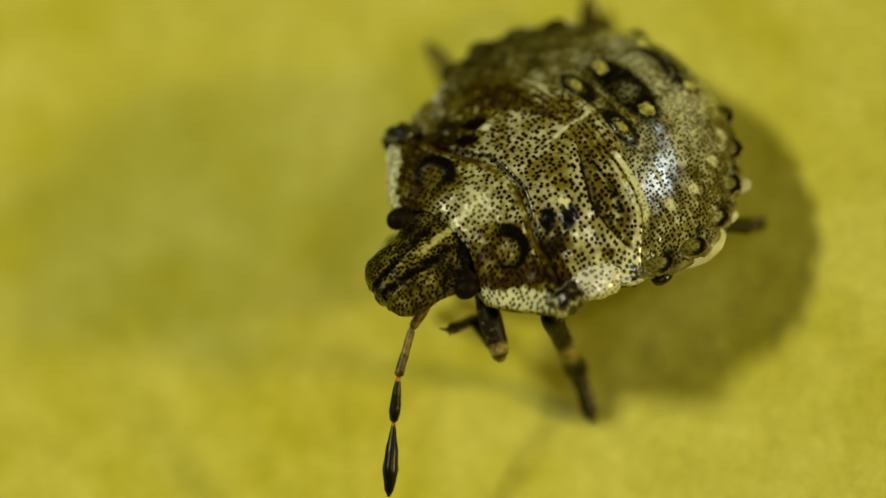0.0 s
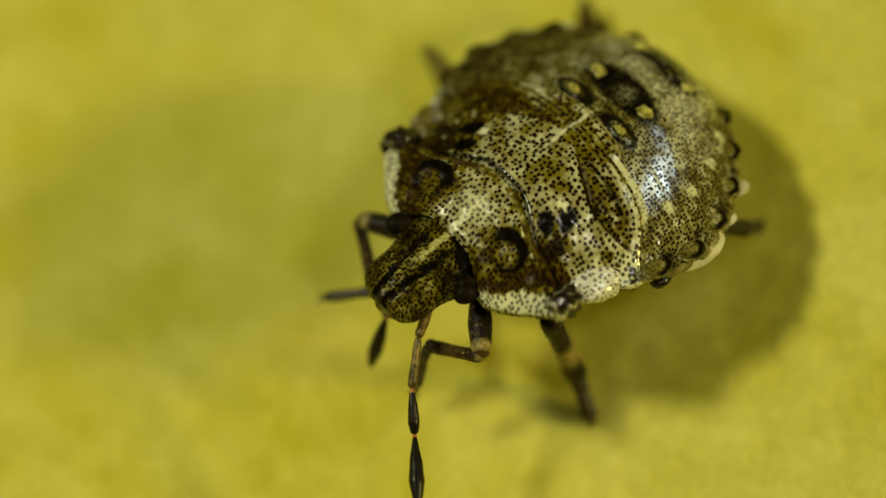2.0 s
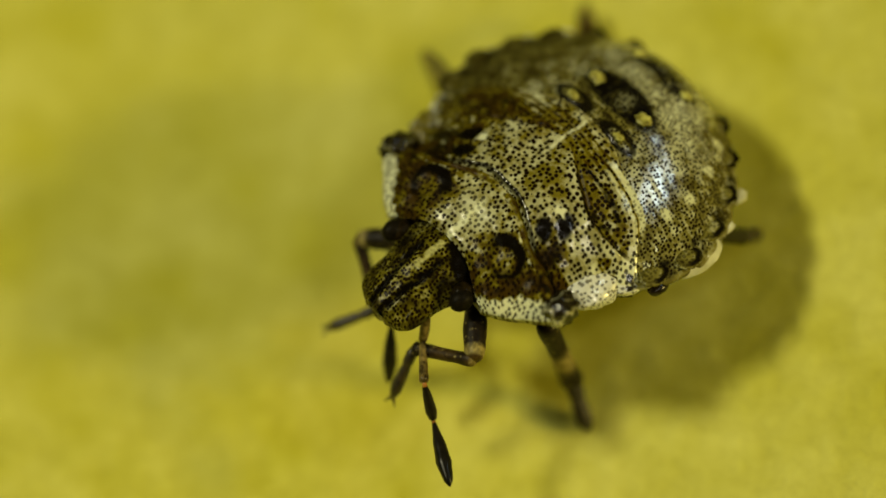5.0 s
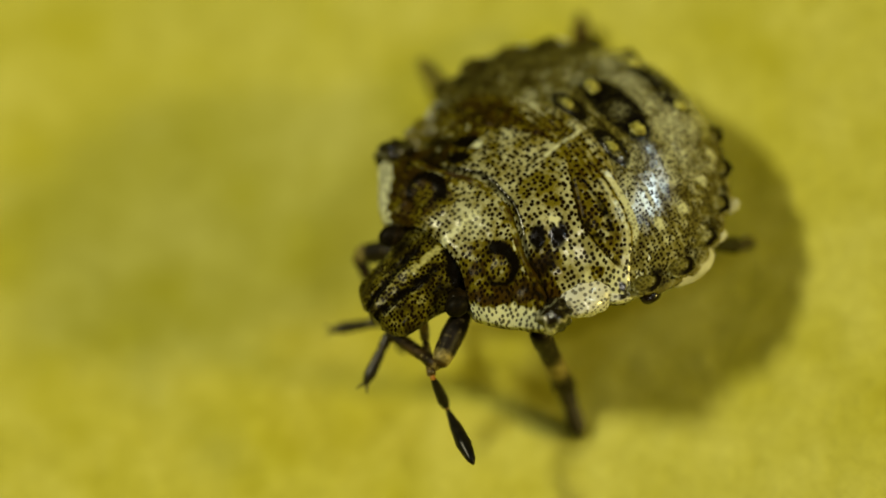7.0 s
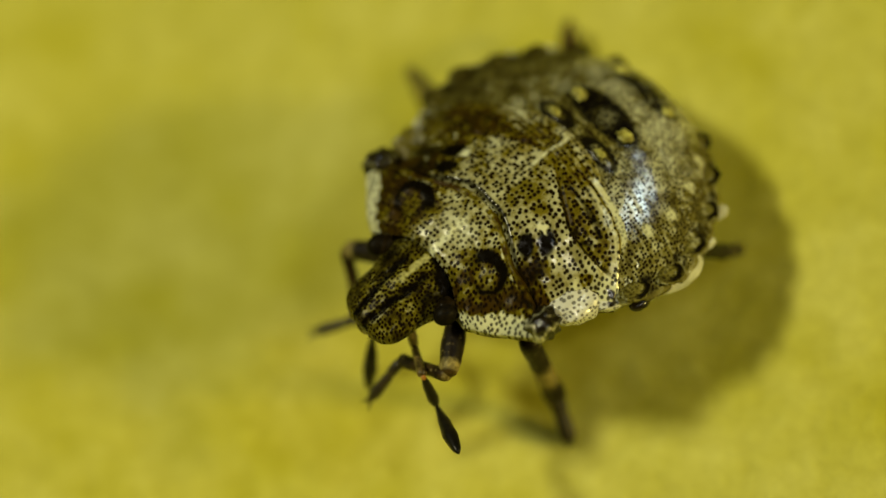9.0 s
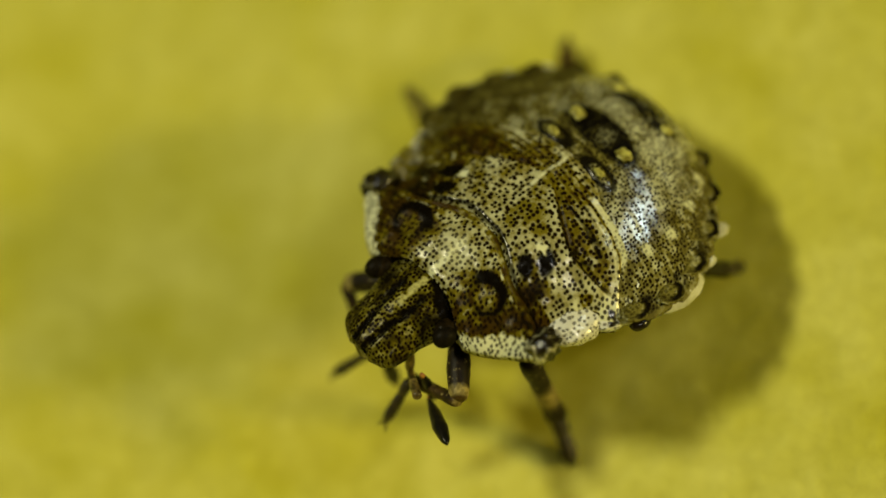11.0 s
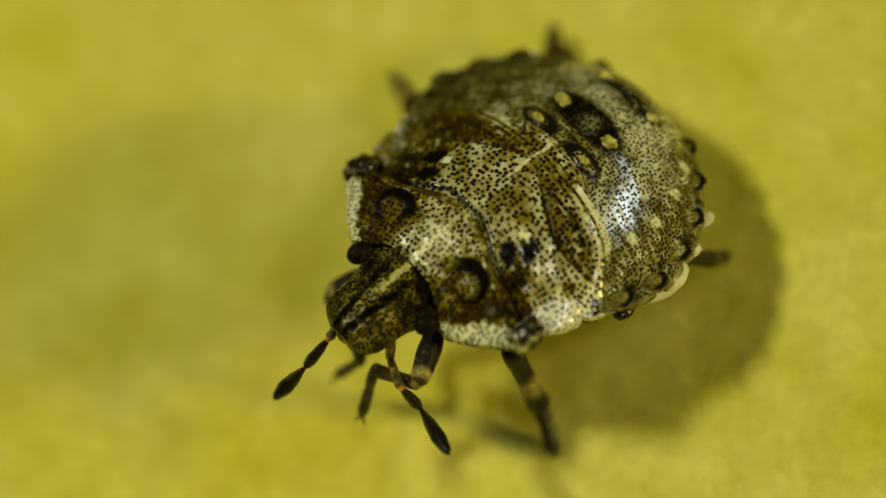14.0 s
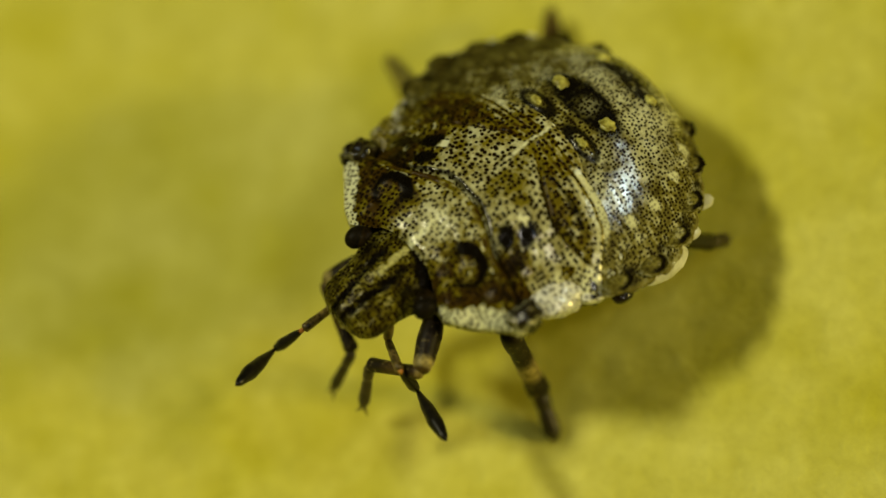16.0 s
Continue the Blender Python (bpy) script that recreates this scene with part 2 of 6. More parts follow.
def oval(a, b, ca, cb, r1, r2, turn, edge=0.25):
    """1 inside an oval whose long axis r1 lies turn degrees from the body's axis towards its side."""
    c, s = math.cos(radians(turn)), math.sin(radians(turn))
    x, y = (a - ca) * c + (b - cb) * s, (b - cb) * c - (a - ca) * s
    return 1 - bump01(np.sqrt((x / r1) ** 2 + (y / r2) ** 2), 1 - edge, 1 + edge)


def stripe(x, middle, half):
    return 1 - bump01(np.abs(x - middle), half * 0.6, half * 1.4)


def wobble(a, b, scale, seed=0.0):
    return np.array([noise.noise((x * scale, y * scale, seed)) for x, y in zip(a.ravel(), b.ravel())]).reshape(a.shape)


def unrolled(a, b, z):
    """The skin laid flat: lengths along and across it, in millimetres, from the front of its middle line."""
    p = np.stack([a, b, z], -1)
    along = np.concatenate([np.zeros((1, a.shape[1])), np.cumsum(np.linalg.norm(np.diff(p, axis=0), axis=-1), 0)])
    across = np.concatenate([np.zeros((a.shape[0], 1)), np.cumsum(np.linalg.norm(np.diff(p, axis=1), axis=-1), 1)], 1)
    middle = a.shape[1] // 2
    across = across - across[:, middle:middle + 1]
    return np.stack([along - a[:1], across, 0 * a], -1)


def shell(name, mat, parent, rows, cols, surface, depth, painter, label="", lumps=0.035):
    """A closed plate: an upper sheet surface(u, t) with u along and t across in -1..1, and a lower one sunk by depth."""
    u, t = np.meshgrid(np.linspace(0, 1, rows), np.sin(np.linspace(-np.pi / 2, np.pi / 2, cols)), indexing="ij")
    a, b, z = surface(u, t)
    z = z + lumps * (wobble(a, b, 2.2, 21.0) + 0.5 * wobble(a, b, 5.5, 33.0))
    verts = np.stack([a, b, z], -1).reshape(-1, 3)
    paint = painter(a, b, u, t)
    lu, lt = np.meshgrid(np.linspace(0, 1, rows), np.sin(np.linspace(-np.pi / 2, np.pi / 2, 17)), indexing="ij")
    la, lb, lz = surface(lu, lt)
    lz = lz - depth(lu, lt)
    lower = np.stack([la, lb, lz], -1).reshape(-1, 3)
    low_paint = np.zeros((rows, 17, 4)) + (0.0, 0.35, 0.8, 1.0)
    flat = np.concatenate([unrolled(a, b, z).reshape(-1, 3), unrolled(la, lb, lz).reshape(-1, 3)])
    faces = [(i * cols + j, i * cols + j + 1, (i + 1) * cols + j + 1, (i + 1) * cols + j) for i in range(rows - 1) for j in range(cols - 1)]
    o = rows * cols
    faces += [(o + i * 17 + j, o + (i + 1) * 17 + j, o + (i + 1) * 17 + j + 1, o + i * 17 + j + 1) for i in range(rows - 1) for j in range(16)]
    for i in range(rows - 1):
        faces.append((i * cols, (i + 1) * cols, o + (i + 1) * 17, o + i * 17))
        faces.append((i * cols + cols - 1, o + i * 17 + 16, o + (i + 1) * 17 + 16, (i + 1) * cols + cols - 1))
    for i, flip in ((0, 1), (rows - 1, -1)):
        ring = [i * cols + j for j in range(cols)] + [o + i * 17 + j for j in range(16, -1, -1)]
        faces.append(tuple(ring[::flip]))
    if a[0, 0] < a[-1, 0]:
        faces = [f[::-1] for f in faces]
    return link_mesh(name, np.concatenate([verts, lower]), faces, mat, parent, label, np.concatenate([paint.reshape(-1, 4), low_paint.reshape(-1, 4)]), True, flat)


def tube(name, mat, parent, length, radii, label="", sides=14, bend=0.0, squash=1.0):
    """A limb joint along +x: radii is a list of (share of the length, radius)."""
    n = 22
    verts, faces = [], []
    at, rr = zip(*radii)
    for i in range(n + 1):
        s = i / n
        r = float(np.interp(s, at, rr))
        for k in range(sides):
            q = 2 * math.pi * k / sides
            rough = 1 + 0.06 * noise.noise((s * 9, k * 1.7, length))
            verts.append((s * length, r * rough * math.cos(q), r * squash * rough * math.sin(q) + bend * math.sin(math.pi * s)))
    for i in range(n):
        for k in range(sides):
            faces.append((i * sides + k, i * sides + (k + 1) % sides, (i + 1) * sides + (k + 1) % sides, (i + 1) * sides + k))
    faces += [tuple(range(sides))[::-1], tuple(n * sides + k for k in range(sides))]
    return link_mesh(name, verts, faces, mat, parent, label)


def ball(name, mat, parent, centre, radii, label="", lump=0.0, rings=14, sides=20, paint=None):
    verts, faces, ways, flat = [], [], [], []
    reach = (radii[0] + radii[1]) / 2
    for i in range(1, rings):
        f = math.pi * i / rings
        for k in range(sides):
            q = 2 * math.pi * k / sides
            w = Vector((math.sin(f) * math.cos(q), math.sin(f) * math.sin(q), math.cos(f)))
            r = 1 + lump * noise.noise(w * 2.3 + Vector(centre))
            verts.append(tuple(c + x * y * r for c, x, y in zip(centre, w, radii)))
            ways.append(w)
            flat.append((centre[0] + f * reach * math.cos(q), centre[1] + f * reach * math.sin(q), 0))
    for i in range(rings - 2):
        for k in range(sides):
            faces.append((i * sides + k, (i + 1) * sides + k, (i + 1) * sides + (k + 1) % sides, i * sides + (k + 1) % sides))
    top, low = len(verts), len(verts) + 1
    verts += [(centre[0], centre[1], centre[2] + radii[2]), (centre[0], centre[1], centre[2] - radii[2])]
    ways += [Vector((0, 0, 1)), Vector((0, 0, -1))]
    flat += [(centre[0], centre[1], 0), (centre[0] + math.pi * reach, centre[1], 0)]
    if callable(paint):
        colours = [paint(w) for w in ways]
    else:
        colours = [paint] * len(verts) if paint else None
    last = (rings - 2) * sides
    for k in range(sides):
        faces.append((top, k, (k + 1) % sides))
        faces.append((low, last + (k + 1) % sides, last + k))
    return link_mesh(name, verts, faces, mat, parent, label, colours, True, flat)


# ---- the sheet on which the bug stands ----
def sheet_height(x, y):
    """The sheet's height in millimetres: rising behind the bug, falling away to one side."""
    low = min(max(-1.0 - x, 0.0), 9.0)
    fall = -0.005 * low * low
    near = math.exp(-(x * x + y * y) / 900)
    behind = 0.77 * x + 0.64 * y - 0.6
    fall += 0.50 * (behind + math.sqrt(behind * behind + 4)) / 2 * math.exp(-(x * x + y * y) / 2500)
    return fall + near * 0.09 * (noise.noise((x * 0.45, y * 0.45, 3)) - 0.2) - 0.02


def build_sheet():
    """A yellow sheet, finely uneven near the bug, that reaches 0.5 m on every side."""
    steps = [math.sinh(4.6 * (i / 70 - 1)) / math.sinh(4.6) for i in range(70)]
    steps = [500 * s for s in steps] + [0] + [-500 * s for s in reversed(steps)]
    verts = [(x, y, sheet_height(x, y)) for y in steps for x in steps]
    n = len(steps)
    faces = [(j * n + i, j * n + i + 1, (j + 1) * n + i + 1, (j + 1) * n + i) for j in range(n - 1) for i in range(n - 1)]
    ob = link_mesh("ground", verts, faces, MAT_SHEET)
    return tagged(ob, "matt yellow sheet with a fine uneven grain", "ground", kind="structure")


# ---- the bug: x forward, y to its left, z up from the ground ----
LIFT = 3.2
TOP_A = [-6.22, -6.06, -5.83, -5.4, -4.3, -3.5, -2.4, -1.48, -0.7, 0.0, 0.3]
TOP_Z = [1.50, 2.15, 2.46, 2.68, 2.76, 2.70, 2.60, 2.44, 2.2, 1.9, 1.76]
WIDE_A = [-6.22, -6.17, -6.06, -5.80, -5.51, -4.95, -4.3, -3.5, -2.67, -2.1, -1.2, -0.9]
WIDE_B = [0.25, 0.75, 1.22, 1.74, 2.19, 2.76, 3.12, 3.34, 3.22, 2.90, 2.35, 2.2]


def curve(x, at, values, blur=0.06):
    """A smooth curve through about the given values."""
    lo, hi = min(at), max(at)
    fine = np.linspace(lo, hi, 400)
    y = np.interp(fine, at, values)
    k = max(3, int(400 * blur))
    kernel = np.hanning(2 * k + 1)
    ends = np.concatenate([2 * y[0] - y[k:0:-1], y, 2 * y[-1] - y[-2:-k - 2:-1]])
    return np.interp(x, fine, np.convolve(ends, kernel / kernel.sum(), "valid"))


def top(a):
    return curve(a, TOP_A, TOP_Z)


def dome(t, low, high, p=2.1, q=0.85):
    return low + (high - low) * np.clip(1 - np.abs(t) ** p, 0, 1) ** q


SEGMENTS = [-2.55, -3.35, -4.15, -4.85, -5.45, -5.95]


def abdomen_surface(u, t):
    a = -1.3 - 4.92 * (1 - (1 - u) ** 1.25)
    w = curve(a, WIDE_A, WIDE_B, 0.03)
    edge = bump01(np.abs(t), 0.80, 0.97)
    for s in SEGMENTS:
        w = w - 0.12 * np.exp(-((a - s) / 0.09) ** 2) * edge
    b = w * t
    z = dome(t, 1.58 + 0.14 * bump01(-a, 4.2, 5.4), top(a), 1.9, 1.0)
    arc = a - 0.13 * b * b * 0.6
    for s in (-3.9, -4.75, -5.65):
        z = z - 0.006 * np.exp(-((arc - s) / 0.11) ** 2) * (1 - edge)
    z = z - 0.008 * np.exp(-((np.abs(t) - 0.83) / 0.03) ** 2)
    for c in (-4.32, -5.42):
        z = z + 0.05 * blob(a, b, c, 0, 0.36, 0.85, 0.7)
    z = z + 0.04 * blob(a, np.abs(b), -3.66, 0.66, 0.14, 0.3, 0.4)
    return a, b, z + LIFT


def layers(dark, brown, dots, blotchy):
    return np.stack([np.clip(c, 0, 1) + 0 * dark for c in (dark, brown, dots, blotchy)], -1)


def abdomen_paint(a, b, u, t):
    n = wobble(a, b, 3.0)
    f = wobble(a, b, 8.0, 5.0)
    s, r = np.abs(b), np.abs(t)
    streak = wobble(a * 3.0, b, 4.5, 15.0)
    # Shade is painted in: the right half browner, the left half paler.
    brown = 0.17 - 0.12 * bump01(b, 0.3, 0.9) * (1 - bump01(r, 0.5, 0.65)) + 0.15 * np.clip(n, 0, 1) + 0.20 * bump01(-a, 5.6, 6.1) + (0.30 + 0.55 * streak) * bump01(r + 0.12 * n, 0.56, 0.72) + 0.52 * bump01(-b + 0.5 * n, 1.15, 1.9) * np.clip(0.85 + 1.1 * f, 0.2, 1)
    brown = brown + 0.30 * blob(a, s, -3.75, 0.6, 0.75, 0.8, 0.5)
    dark = blob(a + 0.08 * n + 0.05 * f, b, -4.32, 0, 0.38, 0.95, 0.15) * (1 - 0.45 * blob(a + 0.15 * f, b, -4.26, 0.10, 0.20, 0.22, 0.6)) * np.clip(1.2 + 0.7 * f, 0, 1)
    dark = np.maximum(dark, 0.95 * blob(a + 0.08 * n + 0.05 * f, b, -5.42, 0, 0.27, 0.88, 0.15) * np.clip(0.9 + 0.9 * f, 0, 1))
    ring = blob(a, s, -3.66, 0.62, 0.21, 0.50, 0.12) - blob(a, s, -3.66, 0.68, 0.11, 0.26, 0.2)
    dark = np.maximum(dark, 0.95 * np.clip(ring, 0, 1))
    brown = np.maximum(brown, 0.9 * stripe(a - 0.16 * b * b, -3.84, 0.03) * (1 - bump01(s, 0.8, 1.4)))
    for c in (-2.95, -3.75, -4.5, -5.15, -5.7, -6.05):
        dark = np.maximum(dark, 0.9 * blob(a, r, c + 0.10, 0.93, 0.17, 0.06, 0.3) * (0.7 + 0.6 * f))
    # White marks fade on the right half as part of that painted shade.
    white = np.zeros_like(a)
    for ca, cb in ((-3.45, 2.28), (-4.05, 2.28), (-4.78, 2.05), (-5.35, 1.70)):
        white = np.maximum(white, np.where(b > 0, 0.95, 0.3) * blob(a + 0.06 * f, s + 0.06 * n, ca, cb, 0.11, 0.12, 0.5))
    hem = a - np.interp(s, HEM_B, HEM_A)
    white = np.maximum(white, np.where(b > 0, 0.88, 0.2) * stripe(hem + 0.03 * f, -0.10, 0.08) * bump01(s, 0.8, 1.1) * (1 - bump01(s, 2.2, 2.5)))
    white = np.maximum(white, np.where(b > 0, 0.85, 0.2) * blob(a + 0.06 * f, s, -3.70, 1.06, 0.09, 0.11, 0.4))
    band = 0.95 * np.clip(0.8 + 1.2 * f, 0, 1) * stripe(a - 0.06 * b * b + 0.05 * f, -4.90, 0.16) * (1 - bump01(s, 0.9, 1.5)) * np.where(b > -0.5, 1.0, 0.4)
    white = np.maximum(white, np.where(b > 0, 0.5, 0.1) * stripe(a - 0.16 * b * b, -3.42, 0.09) * bump01(s, 0.9, 1.2))
    brown = np.maximum(brown, 0.6 * stripe(r, 0.83, 0.03))
    brown = np.maximum(brown, 0.45 * stripe(r, 0.88, 0.05) * np.clip(0.5 + 2 * f, 0, 1))
    rim = bump01(r, 0.955, 0.985)
    dots = (1 - 0.9 * rim) * (1 - 0.6 * white)
    return layers(dark * (1 - 0.8 * rim), brown * (1 - white) * (1 - band) * (1 - rim) + 0.56 * rim, dots, (0.8 - 0.8 * white) * (1 - 0.5 * bump01(r, 0.66, 0.76)) * (1 - rim))


def knob_paint(v, side):
    """An edge knob: a pale olive middle inside a dark ring that is open to the front; on the bug's right shade is
    painted over it, all dark.
    """
    rho = math.hypot(v.x + 0.08, v.y)
    ring = float(bump01(np.array(rho), 0.48, 0.62) * (1 - bump01(np.array(rho), 0.90, 1.0)))
    back = float(bump01(np.array(-0.8 * v.x + 0.5 * side * v.y), -0.15, 0.30))
    if side < 0:
        return (0.9 * max(ring * back, 0.45), 0.75, 0.5, 0.4)
    return (0.97 * ring * back, 0.52 + 0.35 * ring, 0.5, 0.4)


def lobe_paint(v, side):
    """A wing pad's hind lobe: cream, with one black spot near its edge."""
    spot = 1 - float(bump01(np.array((v - Vector((0.30, 0.72 * side, 0.59)).normalized()).length), 0.20, 0.32))
    return (spot, 0.02, 0.7, 0.2)


def shoulder_paint(v, side):
    """A shoulder knob: black, with cream ridges along its front and outer edges."""
    out = side * v.y
    front = math.exp(-((v.x - 0.70 + 0.10 * math.sin(9 * v.y)) / 0.06) ** 2)
    edge = math.exp(-((out - 0.80 + 0.08 * math.sin(11 * v.x)) / 0.05) ** 2) * (1.0 if v.z > -0.2 else 0.0)
    inner = 0.5 * math.exp(-((out + 0.30 + 0.1 * math.sin(8 * v.x)) / 0.05) ** 2) * (1.0 if v.z > 0.5 else 0.0)
    ridge = min(1.0, max(front, edge, inner))
    if side < 0:
        ridge = 0.3 * ridge
    return (1 - ridge, 0.15, 0.4, 0.3)


def rear_edge(b):
    """The hind edge of the pronotum."""
    return -1.40 + 0.45 * bump01(np.abs(b), 0.25, 1.6) + 0.14 * bump01(np.abs(b), 1.6, 2.4)


FOLD_B = [0.0, 0.33, 0.86, 1.46, 1.93, 2.4, 2.9]
FOLD_A = [-2.95, -2.78, -2.46, -2.17, -2.16, -2.28, -2.4]
HEM_B = [0.0, 0.65, 1.19, 1.70, 2.09, 2.34, 2.71, 2.9]
HEM_A = [-3.16, -3.08, -3.09, -3.03, -2.91, -2.72, -2.34, -2.1]


def thorax_surface(u, t):
    """The plate with the wing pads, from under the pronotum to the first gland pair."""
    front, back = -0.75, -3.52
    a0 = front + (back - front) * u
    w = curve(a0, [-3.52, -3.1, -2.7, -2.2, -1.7, -1.2, -0.75], [2.62, 2.80, 2.92, 2.88, 2.62, 2.4, 2.2])
    b = w * t
    a = a0 + 0.105 * b * b * bump01(u, 0.35, 1.0) * (1 - 0.35 * bump01(np.abs(t), 0.8, 1.0))
    z = dome(t, 1.44, top(a) + 0.015, 2.2, 0.93) + 0.05
    s = np.abs(b)
    fold, hem = a - np.interp(s, FOLD_B, FOLD_A), a - np.interp(s, HEM_B, HEM_A)
    z = z + 0.05 * bump01(fold, -0.05, 0.05) * bump01(s, 0.2, 0.6) - 0.035 * np.exp(-((fold + 0.05) / 0.05) ** 2) * bump01(s, 0.2, 0.6)
    z = z - 0.02 * np.exp(-(hem / 0.03) ** 2) - 0.012 * np.exp(-((hem - 0.2) / 0.03) ** 2) + 0.015 * np.exp(-((hem - 0.10) / 0.04) ** 2)
    under = dome(np.clip(b / curve(a, WIDE_A, WIDE_B, 0.03), -1, 1), 1.58, top(a), 1.9, 1.0)
    z = np.where(hem < 0.8, np.maximum(z, under + 0.022 * bump01(hem, -0.05, 0.05) * (1 - bump01(hem, 0.3, 0.8)) - 0.015 * (1 - bump01(hem, -0.12, 0.0)) - 0.2 * bump01(hem, 0.4, 0.8)), z)
    z = z - 0.05 * bump01(u, 0.95, 1.0) - 0.16 * bump01(a - rear_edge(b), -0.04, 0.12)
    return a, b, z + LIFT


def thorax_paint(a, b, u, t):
    n = wobble(a, b, 2.6, 4.0)
    f = wobble(a, b, 8.0, 7.0)
    s, r = np.abs(b), np.abs(t)
    # Mask for the shade of the right side, put into the colour as brown.
    far_shade = bump01(-b + 0.35 * n, 0.95, 1.5)
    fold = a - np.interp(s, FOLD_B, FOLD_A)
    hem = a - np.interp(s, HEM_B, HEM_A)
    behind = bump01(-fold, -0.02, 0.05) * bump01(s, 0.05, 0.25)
    brown = 0.33 + 0.10 * np.clip(n, 0, 1) + 0.18 * np.clip(f, 0, 1) + 0.50 * far_shade * np.clip(0.8 + 1.5 * f, 0, 1)
    brown = np.maximum(brown, behind * (0.56 + 0.4 * bump01(-b + 0.2 * n, 0.3, 0.7) + 0.4 * np.clip(f, -0.3, 1)) * bump01(hem, 0.10, 0.3))
    brown = np.maximum(brown, 0.75 * stripe(fold + 0.03 * f, -0.09, 0.09) * bump01(s, 0.3, 0.5) * (1 - bump01(s, 1.5, 1.9)))
    brown = np.maximum(brown, 0.85 * stripe(fold + 0.03 * f, -0.02, 0.04) * bump01(s, 0.1, 0.3))
    brown = np.maximum(brown, 0.58 * bump01(hem, -0.20, -0.10) * (1 - bump01(hem, 0.30, 0.42)) * (1 - bump01(s + 0.15 * n, 0.7, 1.0)))
    inner = 1 - bump01(s + 0.2 * n, 0.75, 1.2) * np.where(b > 0, 1.0, 0.2)
    for off, half, strength in ((0.0, 0.028, 0.6 + 0.4 * inner), (0.13, 0.035, 0.95 * inner), (0.27, 0.03, 0.85 * inner), (-0.13, 0.03, 0.9 * inner)):
        brown = np.maximum(brown, strength * stripe(hem + 0.015 * f, off, half) * bump01(s, 0.08, 0.16))
    brown = np.maximum(brown, np.clip(0.78 + 0.9 * f, 0, 1) * bump01(s + 0.25 * n, 1.15, 1.35) * (1 - bump01(s + 0.2 * f, 1.70, 1.95)) * bump01(a + 0.15 * f, -1.62, -1.45))
    brown = np.maximum(brown, np.clip(0.55 + 2.0 * f, 0, 1) * oval(a + 0.08 * f, s + 0.08 * n, -1.95, 2.38, 0.24, 0.15, -35, 0.5))
    brown = np.maximum(brown, 0.6 * bump01(s, 1.9, 2.1) * stripe(fold, -0.25, 0.14) * np.clip(0.5 + 2 * f, 0, 1))
    brown = np.maximum(brown, 0.95 * bump01(a, -1.22, -1.10) * bump01(s, 1.2, 1.5))
    dark = oval(a + 0.05 * f, s + 0.04 * n, -1.69, 1.38, 0.26, 0.17, 50, 0.2)
    dark = np.maximum(dark, oval(a + 0.05 * f, s + 0.05 * n, -1.33, 1.20, 0.23, 0.15, 50, 0.25))
    dark = np.maximum(dark, 0.85 * oval(a + 0.1 * f, s, -1.24, 1.50, 0.36, 0.20, 60, 0.4) * np.clip(0.7 + 2 * n, 0, 1))
    dark = np.maximum(dark, 0.85 * far_shade * oval(a + 0.1 * f, s, -1.45, 1.85, 0.40, 0.15, 70, 0.4))
    dark = np.maximum(dark, 0.9 * stripe(fold + 0.04 * f, -0.01, 0.035) * bump01(s, 0.5, 0.8) * np.clip(0.85 + 0.9 * n, 0, 1))
    dark = np.maximum(dark, 0.9 * oval(a + 0.06 * f, s, -2.28, 1.72, 0.10, 0.28, 20, 0.35) * np.clip(0.55 + 2.2 * f, 0, 1))
    dark = np.maximum(dark, 0.8 * stripe(a, rear_edge(b) - 0.02, 0.04))
    white = blob(a + 0.1 * f, s + 0.08 * n, -1.77, 1.13, 0.095, 0.12, 0.3)
    white = np.maximum(white, 0.95 * stripe(b + 0.04 * n, 0, 0.042) * np.clip(0.75 + 1.3 * f, 0.2, 1) * bump01(-a, 2.2, 2.45) * (1 - bump01(-a, 3.5, 3.55)))
    # Cream lines and lobes are dimmed on the right, again as painted shade.
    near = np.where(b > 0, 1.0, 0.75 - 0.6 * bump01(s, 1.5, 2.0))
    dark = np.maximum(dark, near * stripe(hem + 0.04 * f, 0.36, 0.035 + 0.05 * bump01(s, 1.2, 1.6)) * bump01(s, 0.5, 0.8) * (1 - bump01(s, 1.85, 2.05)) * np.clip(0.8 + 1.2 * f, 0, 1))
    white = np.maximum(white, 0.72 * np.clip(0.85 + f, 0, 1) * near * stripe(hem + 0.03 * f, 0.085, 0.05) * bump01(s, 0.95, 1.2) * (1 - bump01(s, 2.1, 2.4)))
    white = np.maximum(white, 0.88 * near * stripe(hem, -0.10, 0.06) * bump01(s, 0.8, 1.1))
    # Pales the left wing pad: its gloss is put into the colour.
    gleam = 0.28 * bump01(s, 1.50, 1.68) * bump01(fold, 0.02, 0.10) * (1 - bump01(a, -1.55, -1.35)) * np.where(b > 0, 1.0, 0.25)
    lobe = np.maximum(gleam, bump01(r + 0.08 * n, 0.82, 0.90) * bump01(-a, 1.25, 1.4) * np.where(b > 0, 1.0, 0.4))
    clear = 1 - oval(a + 0.08 * f, s + 0.08 * n, -1.95, 2.38, 0.22, 0.14, -35, 0.4)
    brown, dark = brown * (1 - white) * (1 - 0.95 * lobe * clear), dark * (1 - white) * (1 - lobe)
    dark = np.maximum(dark, blob(a, s, -2.16, 2.76, 0.07, 0.10, 0.3))
    dots = (1 - white) * (1 - 0.1 * lobe)
    return layers(dark, brown, dots, (1 - white) * (1 - lobe) * (0.35 + 0.5 * far_shade))


